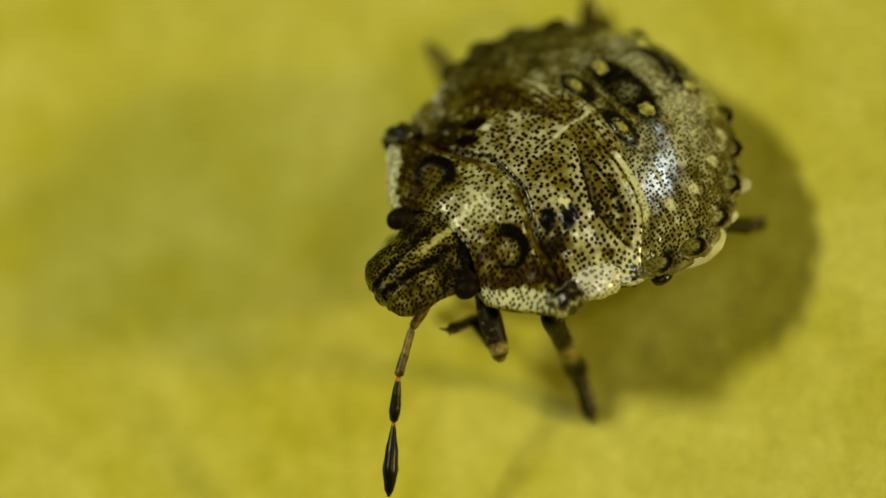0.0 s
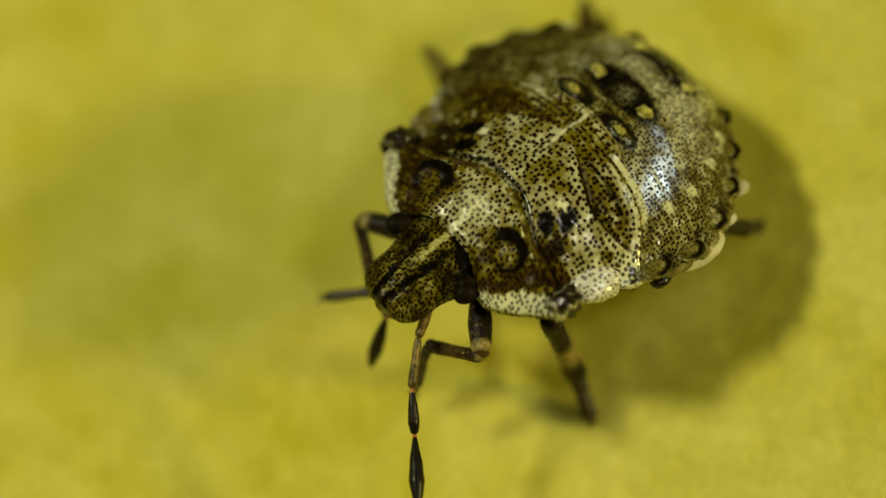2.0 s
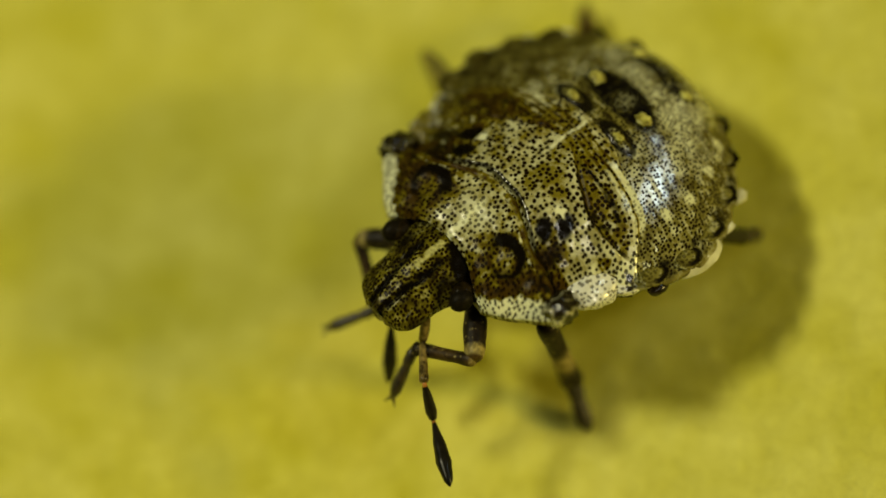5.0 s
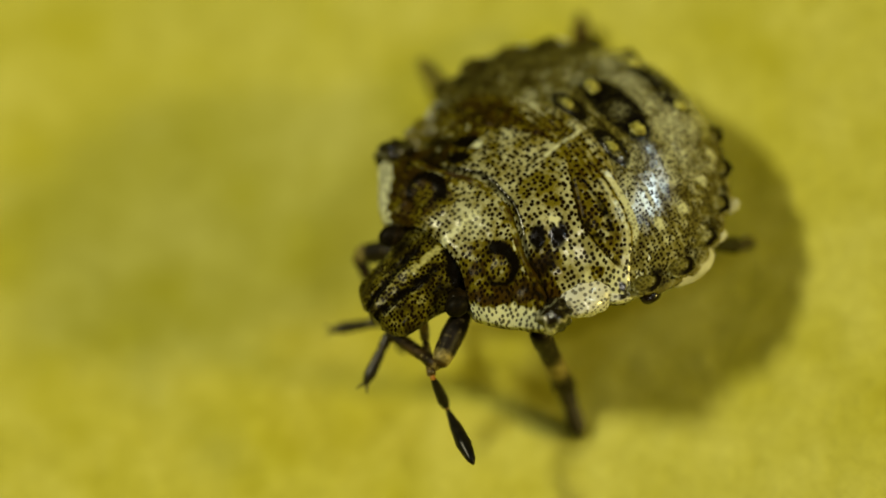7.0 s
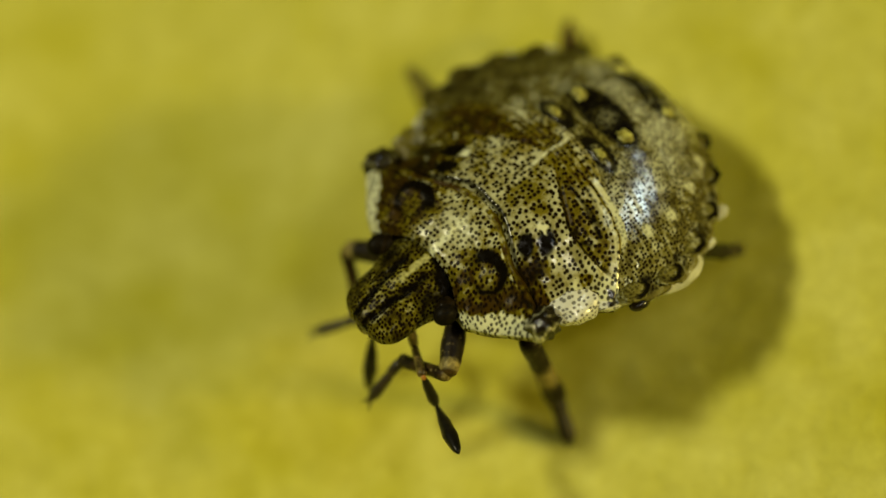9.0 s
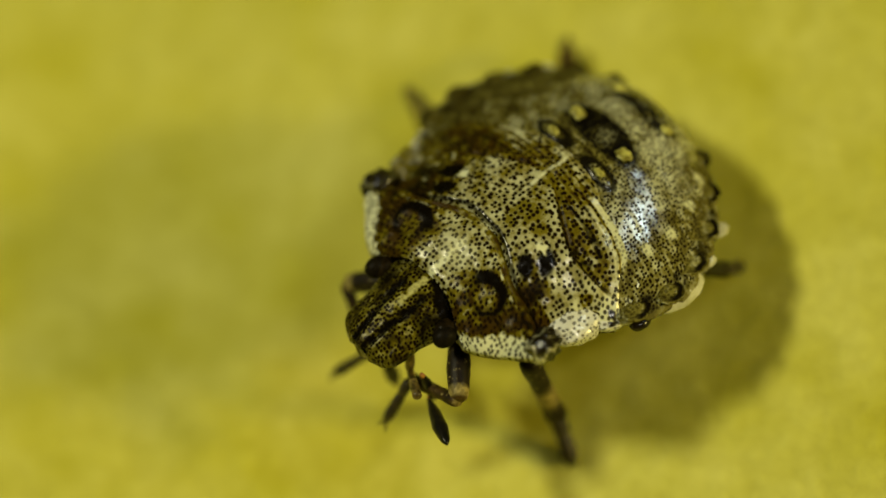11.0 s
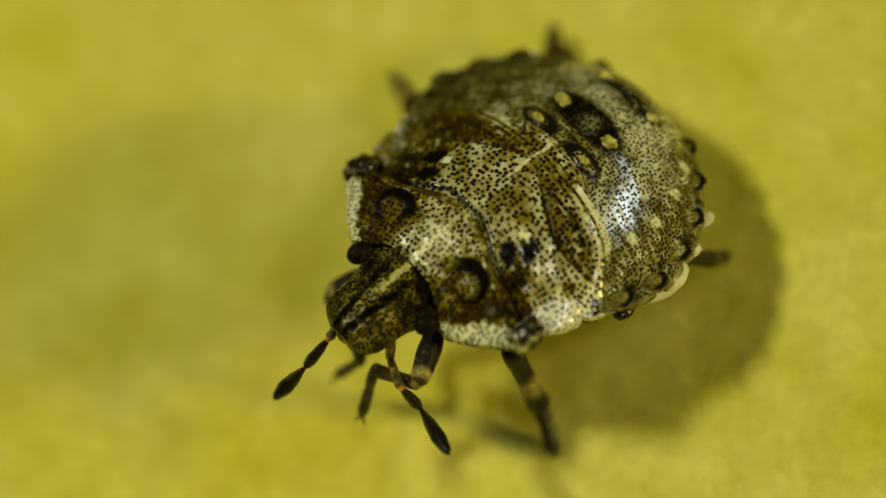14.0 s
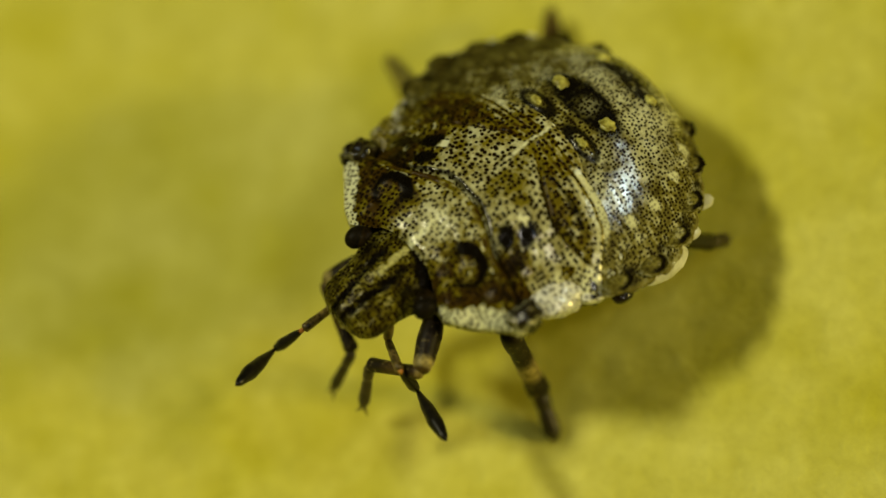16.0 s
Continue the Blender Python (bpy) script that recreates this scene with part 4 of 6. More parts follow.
def motions():
    walk(head, [
        (0, mm_pose(0.000, 0.000, 5.080, 0.00, -4.00, 0.00)),
        (0.2, mm_pose(0.020, 0.000, 5.078, 0.00, -0.00, 0.00)),
        (0.5, mm_pose(0.050, 0.000, 5.074, 0.00, 2.00, 0.00)),
        (1, mm_pose(0.050, 0.000, 5.074, 0.00, 3.00, 0.00)),
        (1.3, mm_pose(0.020, 0.000, 5.078, 0.00, 1.00, 0.00)),
        (1.5, mm_pose(0.000, 0.000, 5.080, 0.00, -0.00, 0.00)),
        (1.8, mm_pose(0.000, 0.000, 5.080, 0.00, -0.00, 0.00)),
        (2, mm_pose(0.020, 0.000, 5.078, 0.00, -0.00, 0.00)),
        (2.5, mm_pose(0.050, 0.000, 5.074, 0.00, 3.00, 0.00)),
        (3, mm_pose(0.080, 0.000, 5.070, 0.00, 5.00, 0.00)),
        (3.5, mm_pose(0.100, 0.000, 5.068, 0.00, 8.00, 0.00)),
        (4, mm_pose(0.120, 0.000, 5.066, 0.00, 6.00, 0.00)),
        (4.2, mm_pose(0.100, 0.000, 5.068, 0.00, 5.00, 0.00)),
        (5.2, mm_pose(0.080, 0.000, 5.070, 0.00, 4.00, 0.00)),
        (6.3, mm_pose(0.050, 0.000, 5.074, 0.00, 3.00, 0.00)),
        (6.5, mm_pose(0.050, 0.000, 5.074, 0.00, 3.00, 0.00)),
        (7, mm_pose(0.040, 0.000, 5.075, 0.00, 5.00, 0.00)),
        (7.5, mm_pose(0.000, 0.000, 5.080, 0.00, 2.00, 0.00)),
        (8, mm_pose(0.000, 0.000, 5.080, 0.00, -0.00, 0.00)),
        (8.5, mm_pose(0.020, 0.000, 5.078, 0.00, 1.00, 0.00)),
        (9, mm_pose(0.030, 0.000, 5.076, 0.00, 2.00, 0.00)),
        (10.2, mm_pose(0.050, 0.000, 5.074, 0.00, 3.00, 0.00)),
        (11.5, mm_pose(0.050, 0.000, 5.074, 0.00, 3.00, 0.00)),
        (12, mm_pose(0.000, 0.000, 5.080, 0.00, 1.00, 0.00)),
        (12.5, mm_pose(0.000, 0.000, 5.080, 0.00, -0.00, 0.00)),
        (13, mm_pose(0.000, 0.000, 5.080, 0.00, -0.00, 0.00)),
        (13.5, mm_pose(0.020, 0.000, 5.078, 0.00, 1.00, 0.00)),
        (14, mm_pose(0.030, 0.000, 5.076, 0.00, 2.00, 0.00)),
        (15, mm_pose(0.020, 0.000, 5.078, 0.00, 2.00, 0.00)),
        (16, mm_pose(0.020, 0.000, 5.078, 0.00, 2.00, 0.00)),
    ])
    walk(forelegs[0][0], [
        (0, mm_pose(-0.100, 0.750, 4.050, 0.00, 29.36, 69.09)),
        (0.2, mm_pose(-0.100, 0.750, 4.050, 0.00, 28.02, 75.27)),
        (0.4, mm_pose(-0.100, 0.750, 4.050, 0.00, 10.10, 46.40)),
        (0.5, mm_pose(-0.100, 0.750, 4.050, 0.00, 3.35, 50.41)),
        (1, mm_pose(-0.100, 0.750, 4.050, 0.00, 27.23, 18.53)),
        (1.2, mm_pose(-0.100, 0.750, 4.050, 0.00, 14.54, 31.87)),
        (1.4, mm_pose(-0.100, 0.750, 4.050, 0.00, 49.81, 49.00)),
        (1.5, mm_pose(-0.100, 0.750, 4.050, 0.00, 50.32, 55.46)),
        (1.8, mm_pose(-0.100, 0.750, 4.050, 0.00, 58.13, 76.43)),
        (2, mm_pose(-0.100, 0.750, 4.050, 0.00, 5.07, 52.00)),
        (2.5, mm_pose(-0.100, 0.750, 4.050, 0.00, 12.03, 39.30)),
        (3, mm_pose(-0.100, 0.750, 4.050, 0.00, 2.13, 51.83)),
        (3.2, mm_pose(-0.100, 0.750, 4.050, 0.00, -2.06, 37.53)),
        (3.4, mm_pose(-0.100, 0.750, 4.050, 0.00, 29.64, 66.88)),
        (3.5, mm_pose(-0.100, 0.750, 4.050, 0.00, 9.27, 41.67)),
        (3.6, mm_pose(-0.100, 0.750, 4.050, 0.00, 18.28, 51.39)),
        (3.8, mm_pose(-0.100, 0.750, 4.050, 0.00, 9.04, 37.59)),
        (4, mm_pose(-0.100, 0.750, 4.050, 0.00, 30.42, 36.07)),
        (4.2, mm_pose(-0.100, 0.750, 4.050, 0.00, 2.03, 44.93)),
        (4.8, mm_pose(-0.100, 0.750, 4.050, 0.00, 2.14, 52.92)),
        (5.4, mm_pose(-0.100, 0.750, 4.050, 0.00, 5.91, 39.38)),
        (6, mm_pose(-0.100, 0.750, 4.050, 0.00, 5.19, 50.35)),
        (6.3, mm_pose(-0.100, 0.750, 4.050, 0.00, -3.01, 34.09)),
        (6.5, mm_pose(-0.100, 0.750, 4.050, 0.00, -0.79, 45.94)),
        (7, mm_pose(-0.100, 0.750, 4.050, 0.00, 11.24, 26.89)),
        (7.2, mm_pose(-0.100, 0.750, 4.050, 0.00, 7.25, 34.52)),
        (7.5, mm_pose(-0.100, 0.750, 4.050, 0.00, 57.16, 39.89)),
        (8, mm_pose(-0.100, 0.750, 4.050, 0.00, 58.79, 79.02)),
        (8.3, mm_pose(-0.100, 0.750, 4.050, 0.00, 63.48, 75.16)),
        (8.5, mm_pose(-0.100, 0.750, 4.050, 0.00, 1.65, 54.31)),
        (9, mm_pose(-0.100, 0.750, 4.050, 0.00, 3.01, 42.93)),
        (9.2, mm_pose(-0.100, 0.750, 4.050, 0.00, -4.31, 45.77)),
        (9.8, mm_pose(-0.100, 0.750, 4.050, 0.00, 2.28, 56.22)),
        (10.4, mm_pose(-0.100, 0.750, 4.050, 0.00, 1.83, 42.13)),
        (11, mm_pose(-0.100, 0.750, 4.050, 0.00, 8.63, 50.47)),
        (11.3, mm_pose(-0.100, 0.750, 4.050, 0.00, -3.77, 42.32)),
        (11.5, mm_pose(-0.100, 0.750, 4.050, 0.00, 14.08, 40.08)),
        (11.7, mm_pose(-0.100, 0.750, 4.050, 0.00, 23.97, 47.42)),
        (12, mm_pose(-0.100, 0.750, 4.050, 0.00, 29.97, 54.55)),
        (12.5, mm_pose(-0.100, 0.750, 4.050, 0.00, 28.42, 70.03)),
        (12.9, mm_pose(-0.100, 0.750, 4.050, 0.00, 27.45, 75.39)),
        (13, mm_pose(-0.100, 0.750, 4.050, 0.00, 27.54, 75.00)),
        (13.2, mm_pose(-0.100, 0.750, 4.050, 0.00, 29.10, 67.37)),
        (13.5, mm_pose(-0.100, 0.750, 4.050, 0.00, 30.05, 56.74)),
        (14, mm_pose(-0.100, 0.750, 4.050, 0.00, 3.13, 34.88)),
        (14.2, mm_pose(-0.100, 0.750, 4.050, 0.00, 11.95, 41.26)),
        (14.5, mm_pose(-0.100, 0.750, 4.050, 0.00, 29.49, 35.47)),
        (15, mm_pose(-0.100, 0.750, 4.050, 0.00, 23.42, 33.75)),
        (15.5, mm_pose(-0.100, 0.750, 4.050, 0.00, 16.65, 36.43)),
        (16, mm_pose(-0.100, 0.750, 4.050, 0.00, 8.35, 37.70)),
    ])
    walk(forelegs[0][1], [
        (0, mm_pose(0.367, 1.971, 3.315, 0.00, 23.03, -107.51)),
        (0.2, mm_pose(0.237, 2.031, 3.345, 0.00, 46.55, -105.31)),
        (0.4, mm_pose(0.918, 1.819, 3.787, -0.00, 24.23, -80.45)),
        (0.5, mm_pose(0.854, 1.904, 3.962, -0.00, 22.41, -65.40)),
        (1, mm_pose(1.165, 1.174, 3.364, 0.00, 25.42, -94.69)),
        (1.2, mm_pose(1.133, 1.517, 3.673, 0.00, 33.28, -96.82)),
        (1.4, mm_pose(0.535, 1.481, 2.904, 0.00, 18.05, -108.84)),
        (1.5, mm_pose(0.443, 1.539, 2.896, 0.00, 18.43, -109.95)),
        (1.8, mm_pose(0.086, 1.520, 2.776, 0.00, 23.81, -114.58)),
        (2, mm_pose(0.820, 1.927, 3.917, -0.00, 31.34, -74.61)),
        (2.5, mm_pose(1.035, 1.679, 3.737, -0.00, 22.67, -79.44)),
        (3, mm_pose(0.826, 1.928, 3.994, -0.00, 25.62, -62.20)),
        (3.2, mm_pose(1.089, 1.663, 4.104, -0.00, 36.70, -81.82)),
        (3.4, mm_pose(0.412, 1.949, 3.308, -0.00, 43.45, -63.40)),
        (3.5, mm_pose(1.006, 1.734, 3.808, -0.00, 21.02, -72.92)),
        (3.6, mm_pose(0.789, 1.863, 3.580, -0.00, 31.22, -75.70)),
        (3.8, mm_pose(1.074, 1.654, 3.814, -0.00, 25.25, -81.63)),
        (4, mm_pose(0.945, 1.512, 3.290, -0.00, 24.35, -79.02)),
        (4.2, mm_pose(0.961, 1.809, 3.997, -0.00, 27.33, -81.02)),
        (4.8, mm_pose(0.804, 1.946, 3.994, -0.00, 26.07, -65.17)),
        (5.4, mm_pose(1.053, 1.697, 3.896, -0.00, 23.47, -78.95)),
        (6, mm_pose(0.853, 1.900, 3.914, -0.00, 31.60, -73.96)),
        (6.3, mm_pose(1.141, 1.590, 4.129, -0.00, 30.28, -76.92)),
        (6.5, mm_pose(0.943, 1.828, 4.071, -0.00, 26.90, -70.78)),
        (7, mm_pose(1.212, 1.415, 3.758, -0.00, 17.38, -86.61)),
        (7.2, mm_pose(1.126, 1.593, 3.861, 0.00, 20.06, -94.79)),
        (7.5, mm_pose(0.524, 1.272, 2.790, 0.00, 18.39, -108.99)),
        (8, mm_pose(0.048, 1.513, 2.767, 0.00, 18.32, -115.54)),
        (8.3, mm_pose(0.072, 1.397, 2.708, 0.00, 29.54, -117.20)),
        (8.5, mm_pose(0.775, 1.968, 4.007, -0.00, 38.69, -84.02)),
        (9, mm_pose(0.997, 1.770, 3.971, -0.00, 33.12, -81.42)),
        (9.2, mm_pose(0.943, 1.822, 4.163, -0.00, 35.16, -78.71)),
        (9.8, mm_pose(0.733, 1.996, 3.990, -0.00, 31.71, -77.88)),
        (10.4, mm_pose(1.012, 1.756, 4.002, -0.00, 23.38, -82.45)),
        (11, mm_pose(0.844, 1.894, 3.825, -0.00, 27.62, -84.01)),
        (11.3, mm_pose(1.007, 1.758, 4.149, -0.00, 25.76, -81.66)),
        (11.5, mm_pose(1.013, 1.687, 3.685, 0.00, 22.06, -96.70)),
        (11.7, mm_pose(0.827, 1.759, 3.441, 0.00, 20.57, -98.17)),
        (12, mm_pose(0.654, 1.809, 3.301, 0.00, 22.66, -109.03)),
        (12.5, mm_pose(0.351, 1.990, 3.336, 0.00, 24.99, -118.81)),
        (12.9, mm_pose(0.236, 2.038, 3.358, 0.00, 30.49, -117.47)),
        (13, mm_pose(0.244, 2.035, 3.356, 0.00, 39.84, -111.66)),
        (13.2, mm_pose(0.404, 1.960, 3.321, -0.00, 35.56, -89.69)),
        (13.5, mm_pose(0.612, 1.836, 3.299, -0.00, 30.44, -83.34)),
        (14, mm_pose(1.129, 1.606, 3.968, -0.00, 35.69, -82.95)),
        (14.2, mm_pose(1.003, 1.718, 3.740, 0.00, 33.65, -93.19)),
        (14.5, mm_pose(0.963, 1.508, 3.312, -0.00, 28.32, -82.77)),
        (15, mm_pose(1.044, 1.515, 3.454, -0.00, 33.24, -80.49)),
        (15.5, mm_pose(1.056, 1.603, 3.620, -0.00, 33.90, -79.69)),
        (16, mm_pose(1.074, 1.658, 3.832, -0.00, 34.87, -74.37)),
    ])
    walk(forelegs[0][2], [
        (0, mm_pose(-0.035, 0.699, 2.747, 0.00, -38.77, 14.72)),
        (0.2, mm_pose(-0.027, 1.069, 2.293, 0.00, 50.10, 70.00)),
        (0.4, mm_pose(1.138, 0.516, 3.192, -0.00, 69.07, -0.15)),
        (0.5, mm_pose(1.412, 0.685, 3.410, 0.00, 60.59, 32.38)),
        (1, mm_pose(1.058, -0.131, 2.741, -0.00, 58.24, -12.31)),
        (1.2, mm_pose(0.989, 0.313, 2.878, -0.00, 70.14, -16.01)),
        (1.4, mm_pose(0.090, 0.176, 2.455, 0.00, -45.72, 15.44)),
        (1.5, mm_pose(-0.026, 0.246, 2.437, 0.00, -46.53, 17.52)),
        (1.8, mm_pose(-0.466, 0.314, 2.191, 0.00, -42.52, 16.12)),
        (2, mm_pose(1.148, 0.733, 3.163, 0.00, 64.89, 18.66)),
        (2.5, mm_pose(1.280, 0.364, 3.178, 0.00, 26.01, 19.63)),
        (3, mm_pose(1.436, 0.772, 3.367, 0.00, 43.04, 24.86)),
        (3.2, mm_pose(1.254, 0.512, 3.237, 0.00, 43.46, 12.20)),
        (3.4, mm_pose(0.883, 1.008, 2.311, 0.00, 49.83, 42.52)),
        (3.5, mm_pose(1.403, 0.440, 3.288, 0.00, 56.97, 15.02)),
        (3.6, mm_pose(1.095, 0.661, 2.828, 0.00, 69.60, 14.42)),
        (3.8, mm_pose(1.265, 0.356, 3.196, 0.00, 56.20, 11.01)),
        (4, mm_pose(1.197, 0.215, 2.693, 0.00, 52.10, 32.42)),
        (4.2, mm_pose(1.162, 0.536, 3.331, 0.00, 59.64, 14.31)),
        (4.8, mm_pose(1.351, 0.764, 3.357, 0.00, 52.11, 16.53)),
        (5.4, mm_pose(1.308, 0.391, 3.318, 0.00, 47.96, 14.45)),
        (6, mm_pose(1.195, 0.713, 3.155, 0.00, 47.71, 14.98)),
        (6.3, mm_pose(1.424, 0.370, 3.398, 0.00, 54.60, 10.05)),
        (6.5, mm_pose(1.369, 0.607, 3.415, 0.00, 25.07, 16.73)),
        (7, mm_pose(1.294, 0.034, 3.324, 0.00, 26.94, 22.76)),
        (7.2, mm_pose(1.012, 0.236, 3.363, -0.00, 61.30, -69.72)),
        (7.5, mm_pose(0.076, -0.029, 2.332, 0.00, -51.41, 6.14)),
        (8, mm_pose(-0.546, 0.271, 2.311, 0.00, -53.72, 11.91)),
        (8.3, mm_pose(-0.505, 0.275, 1.993, 0.00, -46.50, 18.27)),
        (8.5, mm_pose(0.893, 0.842, 3.100, 0.00, 38.22, 16.15)),
        (9, mm_pose(1.178, 0.569, 3.179, -0.00, 48.05, -5.26)),
        (9.2, mm_pose(1.175, 0.659, 3.328, -0.00, 56.37, -4.34)),
        (9.8, mm_pose(0.992, 0.790, 3.228, 0.00, 48.85, 7.54)),
        (10.4, mm_pose(1.187, 0.436, 3.427, -0.00, 56.30, -5.07)),
        (11, mm_pose(0.978, 0.616, 3.153, 0.00, 52.80, 1.55)),
        (11.3, mm_pose(1.196, 0.466, 3.518, 0.00, 56.34, 10.40)),
        (11.5, mm_pose(0.857, 0.352, 3.141, 0.00, 29.20, 40.46)),
        (11.7, mm_pose(0.634, 0.415, 2.931, -0.00, 67.95, -52.83)),
        (12, mm_pose(0.217, 0.544, 2.742, 0.00, -46.88, 1.19)),
        (12.5, mm_pose(-0.283, 0.838, 2.724, 0.00, -52.21, 13.10)),
        (12.9, mm_pose(-0.341, 0.930, 2.623, 0.00, -52.76, 14.77)),
        (13, mm_pose(-0.167, 1.000, 2.427, 0.00, 66.51, 48.40)),
        (13.2, mm_pose(0.411, 0.780, 2.477, 0.00, 65.67, 37.36)),
        (13.5, mm_pose(0.757, 0.594, 2.564, 0.00, 52.30, 29.90)),
        (14, mm_pose(1.273, 0.438, 3.122, 0.00, 61.20, 22.41)),
        (14.2, mm_pose(0.936, 0.513, 2.936, 0.00, 58.82, 14.49)),
        (14.5, mm_pose(1.124, 0.241, 2.624, 0.00, 64.98, 6.33)),
        (15, mm_pose(1.245, 0.319, 2.659, 0.00, 59.31, 9.44)),
        (15.5, mm_pose(1.272, 0.419, 2.812, 0.00, 65.92, 13.70)),
        (16, mm_pose(1.395, 0.512, 3.003, 0.00, 70.69, 26.20)),
    ])
    walk(forelegs[1][0], [
        (0, mm_pose(-0.100, -0.750, 4.050, -0.00, 51.25, -65.90)),
        (0.2, mm_pose(-0.100, -0.750, 4.050, -0.00, 46.58, -53.02)),
        (0.4, mm_pose(-0.100, -0.750, 4.050, -0.00, 24.89, -54.41)),
        (0.5, mm_pose(-0.100, -0.750, 4.050, -0.00, 14.09, -57.30)),
        (1, mm_pose(-0.100, -0.750, 4.050, -0.00, 21.25, -54.75)),
        (1.2, mm_pose(-0.100, -0.750, 4.050, -0.00, 35.71, -52.69)),
        (1.4, mm_pose(-0.100, -0.750, 4.050, -0.00, 52.86, -64.32)),
        (1.5, mm_pose(-0.100, -0.750, 4.050, -0.00, 52.73, -64.83)),
        (1.8, mm_pose(-0.100, -0.750, 4.050, -0.00, 52.89, -65.36)),
        (2, mm_pose(-0.100, -0.750, 4.050, -0.00, 7.65, -61.35)),
        (2.5, mm_pose(-0.100, -0.750, 4.050, -0.00, 10.36, -57.60)),
        (3, mm_pose(-0.100, -0.750, 4.050, -0.00, 10.20, -61.27)),
        (3.2, mm_pose(-0.100, -0.750, 4.050, -0.00, 27.82, -56.81)),
        (3.5, mm_pose(-0.100, -0.750, 4.050, -0.00, 23.03, -57.07)),
        (3.8, mm_pose(-0.100, -0.750, 4.050, -0.00, 28.55, -55.35)),
        (4, mm_pose(-0.100, -0.750, 4.050, -0.00, 22.79, -29.61)),
        (4.2, mm_pose(-0.100, -0.750, 4.050, -0.00, 28.44, -31.89)),
        (4.8, mm_pose(-0.100, -0.750, 4.050, -0.00, 15.65, -55.29)),
        (5.4, mm_pose(-0.100, -0.750, 4.050, -0.00, 26.82, -54.66)),
        (6, mm_pose(-0.100, -0.750, 4.050, -0.00, 17.33, -57.16)),
        (6.3, mm_pose(-0.100, -0.750, 4.050, -0.00, 22.53, -57.78)),
        (6.5, mm_pose(-0.100, -0.750, 4.050, -0.00, 15.80, -57.28)),
        (7, mm_pose(-0.100, -0.750, 4.050, -0.00, 28.56, -53.71)),
        (7.2, mm_pose(-0.100, -0.750, 4.050, -0.00, 34.88, -56.37)),
        (7.5, mm_pose(-0.100, -0.750, 4.050, -0.00, 44.77, -67.76)),
        (8, mm_pose(-0.100, -0.750, 4.050, -0.00, 54.66, -68.07)),
        (8.3, mm_pose(-0.100, -0.750, 4.050, -0.00, 54.62, -71.90)),
        (8.5, mm_pose(-0.100, -0.750, 4.050, -0.00, 21.53, -70.65)),
        (9, mm_pose(-0.100, -0.750, 4.050, -0.00, 20.84, -62.87)),
        (9.2, mm_pose(-0.100, -0.750, 4.050, -0.00, 21.54, -62.72)),
        (9.8, mm_pose(-0.100, -0.750, 4.050, -0.00, 22.37, -61.08)),
        (10.4, mm_pose(-0.100, -0.750, 4.050, -0.00, 31.06, -57.26)),
        (11, mm_pose(-0.100, -0.750, 4.050, -0.00, 28.54, -55.76)),
        (11.3, mm_pose(-0.100, -0.750, 4.050, -0.00, 31.45, -43.34)),
        (11.5, mm_pose(-0.100, -0.750, 4.050, -0.00, 34.98, -38.86)),
        (11.7, mm_pose(-0.100, -0.750, 4.050, -0.00, 44.81, -41.36)),
        (12, mm_pose(-0.100, -0.750, 4.050, -0.00, 50.71, -48.53)),
        (12.5, mm_pose(-0.100, -0.750, 4.050, -0.00, 51.20, -52.87)),
        (12.9, mm_pose(-0.100, -0.750, 4.050, -0.00, 50.42, -57.70)),
        (13, mm_pose(-0.100, -0.750, 4.050, -0.00, 28.70, -73.89)),
        (13.2, mm_pose(-0.100, -0.750, 4.050, -0.00, 26.21, -68.11)),
        (13.5, mm_pose(-0.100, -0.750, 4.050, -0.00, 23.74, -63.43)),
        (14, mm_pose(-0.100, -0.750, 4.050, -0.00, 33.37, -33.94)),
        (14.2, mm_pose(-0.100, -0.750, 4.050, -0.00, 27.36, -52.27)),
        (14.5, mm_pose(-0.100, -0.750, 4.050, -0.00, 26.38, -27.24)),
        (15, mm_pose(-0.100, -0.750, 4.050, -0.00, 32.48, -31.44)),
        (15.5, mm_pose(-0.100, -0.750, 4.050, -0.00, 32.34, -29.27)),
        (16, mm_pose(-0.100, -0.750, 4.050, -0.00, 31.74, -29.16)),
    ])
